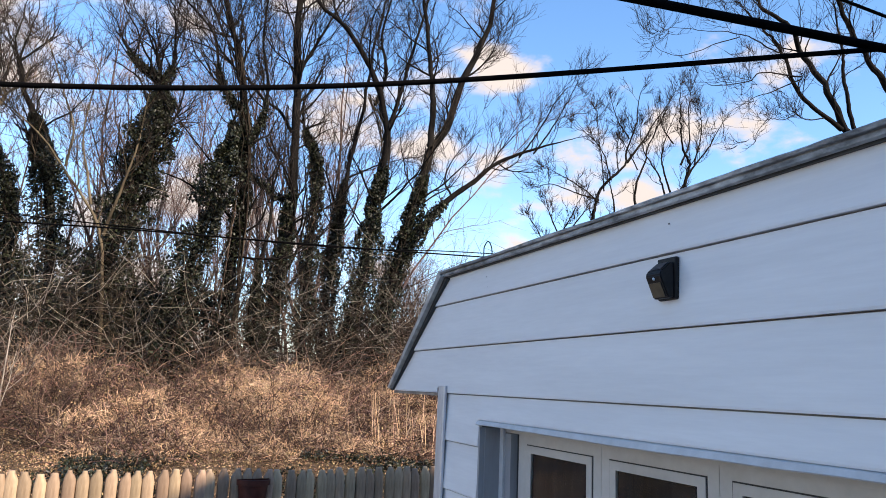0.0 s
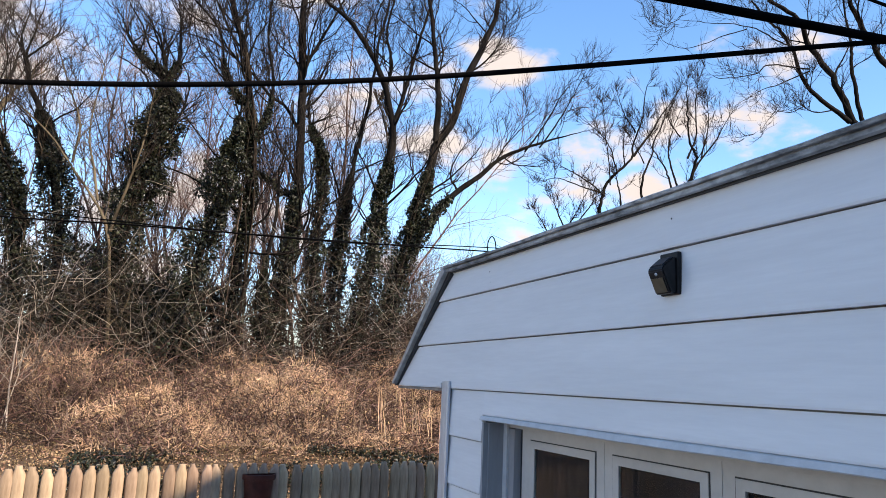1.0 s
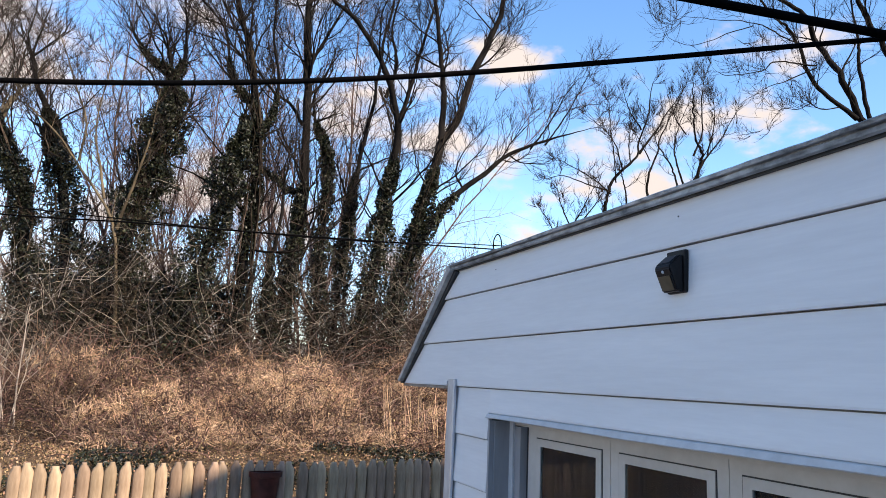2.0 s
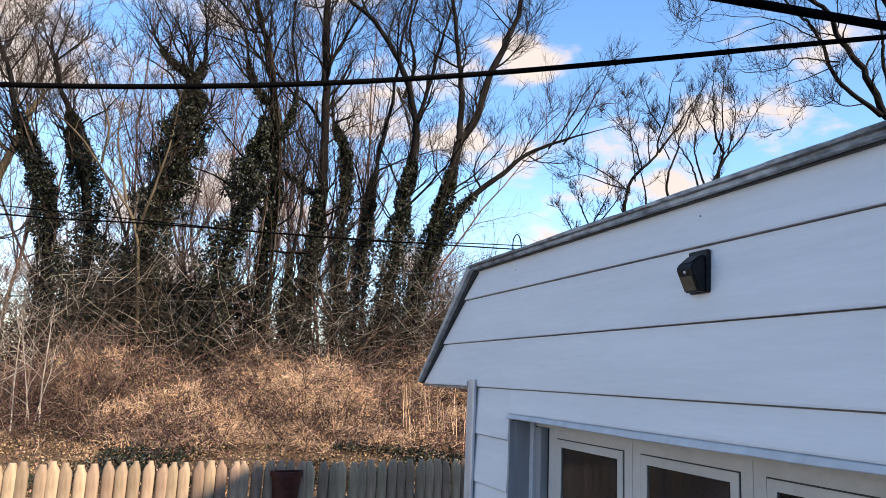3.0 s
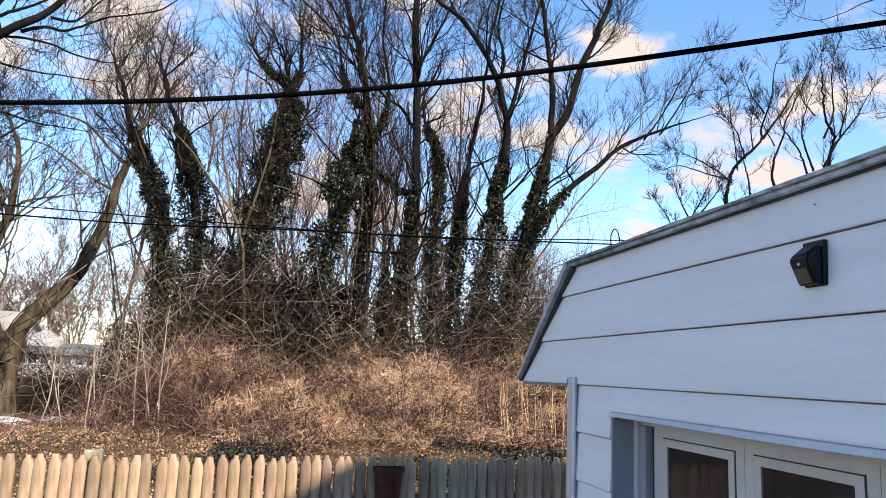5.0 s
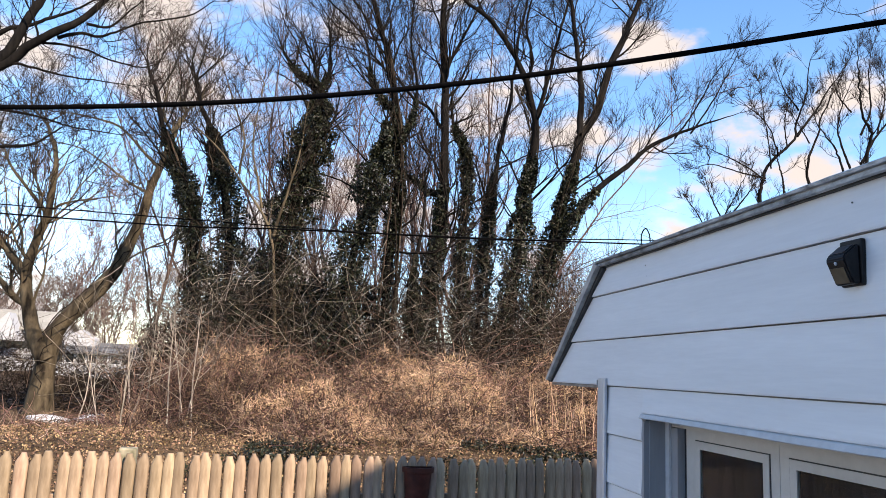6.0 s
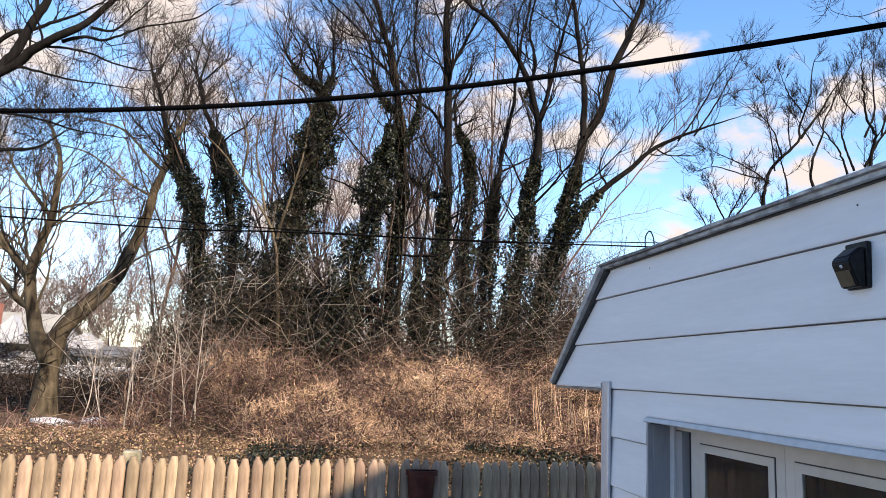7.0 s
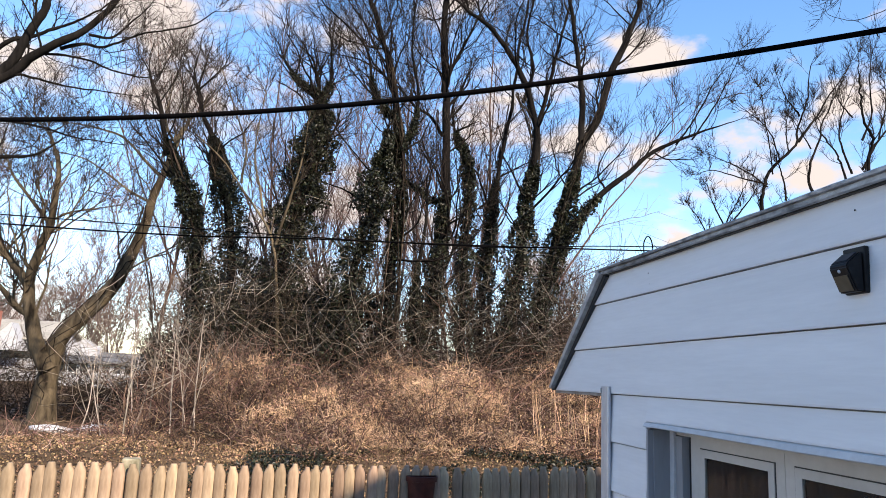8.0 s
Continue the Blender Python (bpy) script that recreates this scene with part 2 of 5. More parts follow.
def tubes(groups):
    """Round tapered stems: groups of (points K x N x 3, radii K x N, sides)."""
    vs, fs, base = [], [], 0
    for P, R, S in groups:
        K, N = R.shape
        if K == 0:
            continue
        T = unit(np.gradient(P, axis=1))
        ref = np.broadcast_to(np.array([0.31, 0.93, 0.17]), T.shape)
        U = unit(np.cross(T, ref))
        V = np.cross(T, U)
        a = np.arange(S) * 2 * math.pi / S
        ring = (P[:, :, None] + R[:, :, None, None] * (np.cos(a)[:, None] * U[:, :, None] + np.sin(a)[:, None] * V[:, :, None]))
        vs.append(ring.reshape(-1, 3))
        idx = base + np.arange(K * N * S).reshape(K, N, S)
        nx = np.roll(idx, -1, axis=2)
        f = np.stack((idx[:, :-1], nx[:, :-1], nx[:, 1:], idx[:, 1:]), axis=-1)
        fs.append(f.reshape(-1, 4))
        base += K * N * S
    return np.concatenate(vs), np.concatenate(fs)


def grow(rng, P0, D0, L, R0, n, wig=0.12, lift=0.05, tip=0.25):
    K = len(P0)
    P = np.zeros((K, n + 1, 3))
    P[:, 0] = P0
    D = unit(D0)
    for i in range(n):
        D = unit(D + rng.normal(0, wig, (K, 3)) + np.array([0, 0, lift]))
        P[:, i + 1] = P[:, i] + D * (L / n)[:, None]
    s = np.linspace(0, 1, n + 1)[None]
    return P, R0[:, None] * (1 - (1 - tip) * s)


def sprout(rng, P, R, count, lo, hi, angle, spread=12):
    """Starting places, ways, radii and parents of shoots along stems."""
    K, N = R.shape
    k = np.repeat(np.arange(K), count)
    s = rng.uniform(lo, hi, len(k)) * (N - 1)
    i = np.minimum(s.astype(int), N - 2)
    f = (s - i)[:, None]
    P0 = P[k, i] * (1 - f) + P[k, i + 1] * f
    T = unit(P[k, i + 1] - P[k, i])
    side = unit(np.cross(T, rng.normal(0, 1, T.shape)))
    a = np.radians(rng.normal(angle, spread, len(k)))[:, None]
    R0 = R[k, i] * (1 - f[:, 0]) + R[k, i + 1] * f[:, 0]
    return P0, np.cos(a) * T + np.sin(a) * side, R0, k


def smooth_path(points, n):
    p = np.array(points, float)
    p = np.vstack((2 * p[0] - p[1], p, 2 * p[-1] - p[-2]))
    out = []
    m = len(p) - 3
    for t in np.linspace(0, m, n):
        i = min(int(t), m - 1)
        u = t - i
        a, b, c, d = p[i:i + 4]
        out.append(0.5 * (2 * b + (c - a) * u + (2 * a - 5 * b + 4 * c - d) * u * u + (3 * b - a - 3 * c + d) * u ** 3))
    return np.array(out)


def leaves(rng, P, size, flat=0.0, fold=0.25, aspect=0.75):
    """Small folded leaves, one at each point; flat: 1 lies level."""
    K = len(P)
    nrm = unit(rng.normal(0, 1, (K, 3)) * (1 - flat) + np.array([0, 0, 1.0]) * flat + np.array([0, 0, 1e-3]))
    u = unit(np.cross(nrm, rng.normal(0, 1, (K, 3))))
    v = np.cross(nrm, u)
    s = (size * rng.uniform(0.6, 1.35, K))[:, None]
    a = P - u * s * 0.5
    b = P + v * s * 0.5 * aspect + nrm * s * fold
    c = P + u * s * 0.5
    d = P - v * s * 0.5 * aspect + nrm * s * fold
    V = np.stack((a, b, c, d), 1).reshape(-1, 3)
    i = np.arange(K)[:, None] * 4
    return V, np.concatenate((i + np.array([0, 1, 2]), i + np.array([0, 2, 3])), 0)


# ---- ground ----
def ground_z(x, y):
    t = np.clip((np.asarray(y, float) - 4.9) / 4.5, 0, 1)
    t = t * t * (3 - 2 * t)
    left = np.clip((-np.asarray(x, float) - 2.8) / 2.4, 0, 1) * np.clip((np.asarray(y, float) - 10.4) / 3.2, 0, 1)
    far = np.clip((np.asarray(y, float) - 26) / 60.0, 0, 1)
    hump = 0.55 * np.exp(-((np.asarray(y, float) - 14.3) / 1.9) ** 2) * np.clip((np.asarray(x, float) + 5.0) / 2.0, 0, 1)
    return 1.22 * t + hump - 0.52 * left * (1 - far) + 0.05 * np.sin(np.asarray(x) * 1.3 + 0.7 * np.asarray(y)) * t


def build_ground():
    xs = np.concatenate((np.linspace(-1500, -40, 8), np.linspace(-32, 32, 90), np.linspace(40, 1500, 8)))
    ys = np.concatenate((np.linspace(-600, -20, 5), np.linspace(-12, 40, 90), np.linspace(50, 2500, 10)))
    X, Y = np.meshgrid(xs, ys)
    rng = np.random.default_rng(3)
    Z = ground_z(X, Y) + np.where((Y > 5) & (Y < 40) & (abs(X) < 32), rng.normal(0, 0.025, X.shape), 0)
    V = np.stack((X, Y, Z), -1).reshape(-1, 3)
    idx = np.arange(X.size).reshape(X.shape)
    F = np.stack((idx[:-1, :-1], idx[:-1, 1:], idx[1:, 1:], idx[1:, :-1]), -1).reshape(-1, 4)
    ob = link_mesh("ground", array_mesh("ground", V, F, True), M_SOIL)
    tagged(ob, "brown soil yard rising to a leaf-strewn bank", "ground", kind="structure")


build_ground()
# unseen pale slab, added to bounce sunlight onto the lower siding
M_BOUNCE_SLAB = mat("pale_bounce_slab", (0.50, 0.49, 0.46), (0.66, 0.645, 0.61), 9, 0.9, 0.3, coarse=0.12, depth=0.006)
tagged(part("patio", boxed((-7.0, -4.0, -0.1), (-0.04, 4.1, 0.03), 0.01), M_BOUNCE_SLAB), "unseen pale slab added beside the shed to bounce light onto its siding", "patio", kind="structure")

M_OWN_HOUSE = mat("cream_house_siding", (0.42, 0.41, 0.39), (0.52, 0.51, 0.49), 8, 0.7, 0.2, (1, 1, 4), 0.08)


def build_own_house():
    """The unseen house behind the viewer, placed from the sloped fence shadow: its gable end faces the yard and shades
    the near half of it.
    """
    y0, y1, left, right, eave, pitch = -11.5, -3.5, -3.81, 12.8, 2.9, 0.63
    mid = (left + right) / 2
    top = eave + (mid - left) * pitch
    h = thing("house", "unseen cream-sided house with a gable end facing the yard", "house", (mid, (y0 + y1) / 2, 0))
    inv = Matrix.Translation((-mid, -(y0 + y1) / 2, 0))
    part("wall", prism([(left, -0.1), (right, -0.1), (right, eave), (mid, top - 0.02), (left, eave)], "y", y0, y1), M_OWN_HOUSE, h).matrix_parent_inverse = inv
    o = 0.35
    for x, e in ((left - o, -o), (right + o, o)):
        z = eave - o * pitch
        bm = prism([(x, z + 0.02), (x, z + 0.16), (mid, top + 0.16), (mid, top + 0.02)], "y", y0 - 0.3, y1 + 0.18)
        part("roof", bm, M_ROOF_DARK, h, "dark shingle roof").matrix_parent_inverse = inv


build_own_house()

# ---- white shed ----
LINE = 2.252          # height of the lap line under the eave
LAP = 0.203
ROOF_Z = 2.79
CORNER_Y = 2.755
TIP_Y = 3.425
KNEE_Y = 2.775
DOOR_Y1, DOOR_Y0, HEAD_Z = 2.345, 0.16, 2.14
BACK_Y = -3.2
DEPTH_X = 4.0


def slope_y(z):
    return TIP_Y + (KNEE_Y - TIP_Y) * (z - LINE) / (ROOF_Z - LINE)


def lap_board(parent, z0, z1, y0, y1a, y1b):
    """One lap of siding: from y0 to y1a at its foot, y1b at its top."""
    bm = bmesh.new()
    prof = [(-0.013, z0), (-0.0145, z0 + 0.006), (-0.004, z1 - 0.0045), (0.004, z1 - 0.0045), (0.004, z0)]
    def yend(z):
        return y1a + (y1b - y1a) * min(1, max(0, (z - z0) / (z1 - z0)))
    a = [bm.verts.new((x, y0, z)) for x, z in prof]
    b = [bm.verts.new((x, yend(z), z)) for x, z in prof]
    n = len(prof)
    for i in range(n):
        bm.faces.new((a[i], a[(i + 1) % n], b[(i + 1) % n], b[i]))
    bm.faces.new(a)
    bm.faces.new(list(reversed(b)))
    return part("siding_board", bm, M_SIDING, parent)


def build_shed():
    shed = thing("shed", "white lap-sided shed with a low roof and french doors", "shed", (0, CORNER_Y, 0))
    inv = Matrix.Translation((0, -CORNER_Y, 0))
    wall = thing("wall", "", "")
    for key in list(wall.keys()):
        del wall[key]
    wall.parent = shed
    wall.matrix_parent_inverse = inv
    made = []
    # backing walls with thickness, round the door opening
    for lo, hi in (((0.010, DOOR_Y1 + 0.03, 0), (0.11, CORNER_Y - 0.01, HEAD_Z + 0.03)), ((0.010, BACK_Y, 0), (0.11, DOOR_Y0 - 0.03, HEAD_Z + 0.03)),
                   ((0.010, BACK_Y, HEAD_Z + 0.03), (0.11, CORNER_Y - 0.01, LINE)), ((0.010, BACK_Y, LINE), (0.11, KNEE_Y - 0.03, ROOF_Z - 0.02)),
                   ((DEPTH_X - 0.1, BACK_Y, 0), (DEPTH_X, CORNER_Y - 0.01, ROOF_Z - 0.02)), ((0.11, CORNER_Y - 0.11, 0), (DEPTH_X - 0.1, CORNER_Y - 0.01, LINE)),
                   ((0.11, BACK_Y, 0), (DEPTH_X - 0.1, BACK_Y + 0.1, ROOF_Z - 0.02))):
        made.append(part("backing_wall", boxed(lo, hi), M_JAMB, shed))
    bm = prism([(KNEE_Y - 0.03, LINE + 0.004), (TIP_Y - 0.03, LINE + 0.004), (KNEE_Y - 0.03, ROOF_Z - 0.02)], "x", 0.010, 0.11)
    made.append(part("backing_wall", bm, M_JAMB, shed))
    # laps
    k = 0
    z0 = LINE
    while z0 < ROOF_Z - 0.05:
        z1 = min(z0 + LAP, ROOF_Z)
        made.append(lap_board(wall, z0, z1, BACK_Y, slope_y(z0), slope_y(z1)))
        z0 += LAP
    z1 = LINE
    while z1 > 0.05:
        z0 = max(z1 - LAP, 0.02)
        if z0 < HEAD_Z:
            if z1 > HEAD_Z + 0.02:
                made.append(lap_board(wall, z0, z1, DOOR_Y1 + 0.012, CORNER_Y - 0.02, CORNER_Y - 0.02))
                made.append(lap_board(wall, HEAD_Z + 0.014, z1, BACK_Y, DOOR_Y1 + 0.011, DOOR_Y1 + 0.011))
            else:
                made.append(lap_board(wall, z0, z1, DOOR_Y1 + 0.012, CORNER_Y - 0.02, CORNER_Y - 0.02))
                made.append(lap_board(wall, z0, z1, BACK_Y, DOOR_Y0 - 0.012, DOOR_Y0 - 0.012))
        z1 -= LAP
    # corner post
    bm = prism([(-0.026, CORNER_Y - 0.066), (-0.030, CORNER_Y - 0.058), (-0.030, CORNER_Y + 0.004), (-0.024, CORNER_Y + 0.010), (0.05, CORNER_Y + 0.010), (0.05, CORNER_Y - 0.004), (-0.016, CORNER_Y - 0.004), (-0.016, CORNER_Y - 0.066)], "z", 0.0, LINE + 0.03)
    made.append(part("corner_trim", bm, M_CORNER, shed, "dull grey aluminium corner post"))
    # roof: flat deck and the steep far slope
    bm = bmesh.new()
    prism([(-0.030, ROOF_Z + 0.012), (-0.030, ROOF_Z + 0.022), (DEPTH_X, ROOF_Z + 0.10), (DEPTH_X, ROOF_Z + 0.06), (0.0, ROOF_Z + 0.004)], "y", BACK_Y, KNEE_Y + 0.02, bm)
    made.append(part("roof", bm, M_SHINGLE, shed, "grey weathered asphalt roof"))
    bm = prism([(KNEE_Y + 0.006, ROOF_Z + 0.016), (TIP_Y + 0.020, LINE + 0.010), (TIP_Y + 0.010, LINE - 0.001), (KNEE_Y - 0.01, ROOF_Z - 0.002)], "x", -0.03, DEPTH_X)
    made.append(part("steep_roof", bm, M_SHINGLE, shed))
    # roof edge strip, with a solid black strip below it standing in for its shadow
    bm = bmesh.new()
    n = 150
    rows = []
    for i in range(n + 1):
        y = BACK_Y + (KNEE_Y + 0.03 - BACK_Y) * i / n
        w = 0.003 * noise.noise((0, y * 3.0, 0)) + 0.0015 * noise.noise((4, y * 14, 1))
        v = 0.0022 * noise.noise((7, y * 9.0, 2)) + 0.0015 * noise.noise((9, y * 31, 5))
        prof = [(-0.020, -0.006), (-0.034 + w, -0.005 + w), (-0.035 + w, 0.006), (-0.029 + w, 0.0085 + v), (-0.030, 0.0105 + v), (-0.042 + v, 0.011 + v), (-0.045 + v, 0.018 + w), (-0.036, 0.024 + w), (0.06, 0.030), (0.06, 0.010), (-0.02, 0.004)]
        rows.append([bm.verts.new((x, y, ROOF_Z + z)) for x, z in prof])
    for a, b in zip(rows, rows[1:]):
        for j in range(11):
            bm.faces.new((a[j], a[(j + 1) % 11], b[(j + 1) % 11], b[j]))
    bm.faces.new(rows[0])
    bm.faces.new(list(reversed(rows[-1])))
    made.append(part("roof_edge", bm, M_FASCIA, shed, "mottled grey roof edge strip"))
    made.append(part("edge_gap", boxed((-0.016, BACK_Y, ROOF_Z - 0.010), (0.0, KNEE_Y, ROOF_Z + 0.003)), M_BLACK, shed))
    # rake trim along the slope, with a solid black strip as the shade line beside it
    bm = prism([(KNEE_Y + 0.008, ROOF_Z + 0.018), (TIP_Y + 0.022, LINE + 0.014), (TIP_Y - 0.004, LINE + 0.007), (KNEE_Y - 0.022, ROOF_Z - 0.003)], "x", -0.046, -0.024)
    made.append(part("rake_trim", bm, M_RAKE, shed, "faded rake trim"))
    bm = prism([(KNEE_Y - 0.020, ROOF_Z - 0.002), (TIP_Y - 0.002, LINE + 0.006), (TIP_Y - 0.010, LINE + 0.003), (KNEE_Y - 0.044, ROOF_Z - 0.016)], "x", -0.024, 0.0)
    made.append(part("rake_gap", bm, M_BLACK, shed))
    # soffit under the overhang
    made.append(part("soffit", boxed((-0.012, CORNER_Y + 0.012, LINE - 0.014), (DEPTH_X, TIP_Y + 0.004, LINE - 0.002)), M_SOFFIT, shed, "mottled brown soffit"))
    # door head flashing, slightly sagging
    bm = bmesh.new()
    rows = []
    for i in range(49):
        y = DOOR_Y0 - 0.05 + (DOOR_Y1 + 0.03 - DOOR_Y0) * i / 48 + 0.02
        w = 0.003 * noise.noise((0, y * 4, 3)) - 0.005 * math.exp(-((y - 1.4) / 0.5) ** 2)
        prof = [(-0.004, HEAD_Z + 0.014), (-0.024, HEAD_Z + 0.011 + w * 0.3), (-0.032, HEAD_Z - 0.002 + w), (-0.028, HEAD_Z - 0.005 + w), (0.02, HEAD_Z - 0.008), (0.02, HEAD_Z + 0.013)]
        rows.append([bm.verts.new((x, y, z)) for x, z in prof])
    for a, b in zip(rows, rows[1:]):
        for j in range(6):
            bm.faces.new((a[j], a[(j + 1) % 6], b[(j + 1) % 6], b[j]))
    bm.faces.new(rows[0])
    bm.faces.new(list(reversed(rows[-1])))
    made.append(part("head_flashing", bm, M_TRIM, shed, "white bent metal door head flashing"))
    # jamb and outer frame
    D = 0.12
    made.append(part("jamb", boxed((-0.012, DOOR_Y1 - 0.004, 0.05), (0.010, DOOR_Y1 + 0.010, HEAD_Z - 0.015)), M_JAMB, shed, "grey metal jamb"))
    made.append(part("jamb", boxed((0.010, DOOR_Y1 - 0.010, 0.05), (0.075, DOOR_Y1 + 0.028, HEAD_Z - 0.015)), M_JAMB, shed))
    made.append(part("stop_strip", boxed((0.075, DOOR_Y1 - 0.040, 0.05), (0.084, DOOR_Y1 + 0.028, HEAD_Z - 0.015)), M_TRIM, shed))
    made.append(part("jamb", boxed((0.084, DOOR_Y1 - 0.088, 0.05), (0.16, DOOR_Y1 + 0.028, HEAD_Z - 0.033)), M_JAMB, shed))
    made.append(part("head_frame", boxed((0.088, DOOR_Y0, HEAD_Z - 0.03), (0.16, DOOR_Y1 + 0.02, HEAD_Z + 0.008)), M_VINYL, shed))
    made.append(part("threshold", boxed((0.0, DOOR_Y0, 0.0), (0.16, DOOR_Y1 - 0.056, 0.05)), M_JAMB, shed))
    # three leaves with panes
    edges = [(2.238, 1.688, 2.172, 1.731), (1.686, 1.168, 1.641, 1.210), (1.166, 0.640, 1.122, 0.690), (0.638, 0.165, 0.600, 0.210)]
    for y1, y0, s1, s0 in edges:
        top = 2.075
        bm = bmesh.new()
        box(bm, (D - 0.01, y0, 0.055), (D + 0.035, s0, HEAD_Z - 0.032))
        box(bm, (D - 0.01, s1, 0.055), (D + 0.035, y1, HEAD_Z - 0.032))
        box(bm, (D - 0.01, s0, top), (D + 0.035, s1, HEAD_Z - 0.032))
        box(bm, (D - 0.01, s0, 0.055), (D + 0.035, s1, 0.16))
        leaf = part("door", bm, M_VINYL, shed)
        made.append(leaf)
        part("seal", frame_ring(D - 0.0115, D + 0.012, s0, s1, 0.16, top, 0.004, 0.004), M_BLACK, leaf)
        part("bead", frame_ring(D - 0.014, D - 0.003, s0 + 0.004, s1 - 0.004, 0.164, top - 0.004, 0.031, 0.027), M_VINYL, leaf)
        pane = part("pane", boxed((D - 0.010, s0 + 0.0355, 0.192), (D - 0.006, s1 - 0.0355, top - 0.0315)), M_GLASS, leaf, "dark reflecting glass")
        pane.visible_shadow = False
        # added dark sheet: darkens the pane and hides what lies behind
        part("pane_backing", boxed((D - 0.0025, s0 + 0.002, 0.162), (D + 0.002, s1 - 0.002, top - 0.002)), M_PANE_BACKING, leaf, "flat dark sheet added behind the glass to darken it")
    part_gap = part("gap", boxed((D - 0.006, 2.2385, 0.055), (D + 0.03, 2.2575, HEAD_Z - 0.034)), M_BLACK, shed)
    made.append(part_gap)
    made.append(part("floor_slab", boxed((0.11, BACK_Y + 0.1, 0.0), (DEPTH_X - 0.1, CORNER_Y - 0.11, 0.04)), M_ROOM, shed))
    made.append(part("ceiling_lining", boxed((0.11, BACK_Y + 0.1, 2.45), (DEPTH_X - 0.1, CORNER_Y - 0.11, 2.48)), M_ROOM, shed))
    for o in made:
        if o.parent is shed:
            o.matrix_parent_inverse = inv
    # vent spikes at the soffit corner and small nails
    for i, (dy, h) in enumerate(((0.05, 0.030), (0.065, 0.022))):
        part("bent_tab", boxed((-0.03, CORNER_Y + dy - 0.05, LINE + 0.0), (-0.016, CORNER_Y + dy - 0.046, LINE + h)), M_CORNER, shed).matrix_parent_inverse = inv
    for y, z in ((2.33, 2.735), (2.315, 2.69), (1.20, 2.738)):
        bm = bmesh.new()
        bmesh.ops.create_icosphere(bm, subdivisions=1, radius=0.0028)
        for v in bm.verts:
            v.co = Vector((v.co.x * 0.6 - 0.011, v.co.y + y, v.co.z + z))
        part("nail", bm, M_BLACK, shed).matrix_parent_inverse = inv
    return shed


def frame_ring(x0, x1, y0, y1, z0, z1, wy, wz):
    bm = bmesh.new()
    box(bm, (x0, y0, z0), (x1, y0 + wy, z1))
    box(bm, (x0, y1 - wy, z0), (x1, y1, z1))
    box(bm, (x0, y0 + wy, z1 - wz), (x1, y1 - wy, z1))
    box(bm, (x0, y0 + wy, z0), (x1, y1 - wy, z0 + wz))
    return bm


build_shed()


# ---- solar wall lamp ----
def build_lamp():
    y0, z1 = 1.166, 2.643
    lamp = thing("wall_lamp", "black solar motion lamp fixed to white siding", "wall lamp", (-0.012, y0, z1 - 0.115))
    inv = Matrix.Translation((0.012, -y0, -(z1 - 0.115)))
    def add(name, bm, m, label=""):
        o = part(name, bm, m, lamp, label)
        o.matrix_parent_inverse = inv
    w = 0.074
    add("back_plate", boxed((-0.020, y0, z1 - 0.115), (-0.006, y0 + w, z1), 0.004), M_LAMP)
    bm = prism([(-0.021, z1 - 0.112), (-0.021, z1 - 0.016), (-0.028, z1 - 0.014), (-0.062, z1 - 0.042), (-0.066, z1 - 0.054), (-0.040, z1 - 0.112)], "y", y0 + 0.006, y0 + w - 0.006)
    bmesh.ops.bevel(bm, geom=bm.edges[:], offset=0.003, segments=2, affect="EDGES")
    add("housing", bm, M_LAMP)
    bm = prism([(-0.0325, z1 - 0.0165), (-0.0590, z1 - 0.0385), (-0.0596, z1 - 0.0376), (-0.0331, z1 - 0.0156)], "y", y0 + 0.014, y0 + w - 0.014)
    add("solar_panel", bm, M_SOLAR, "dark glossy solar cell")
    bm = prism([(-0.0590, z1 - 0.0730), (-0.0425, z1 - 0.1090), (-0.0440, z1 - 0.1098), (-0.0605, z1 - 0.0738)], "y", y0 + 0.014, y0 + w - 0.014)
    add("lens", bm, M_LENS, "frosted yellowish lens")
    bm = bmesh.new()
    bmesh.ops.create_uvsphere(bm, u_segments=12, v_segments=8, radius=0.005)
    for v in bm.verts:
        v.co += Vector((-0.061, y0 + w * 0.5, z1 - 0.062))
    add("sensor", bm, M_CORNER, "small greyish motion sensor dome")


build_lamp()


# ---- picket fence ----
def fence_y(x):
    return 4.42 + 0.115 * (x + 1.0)


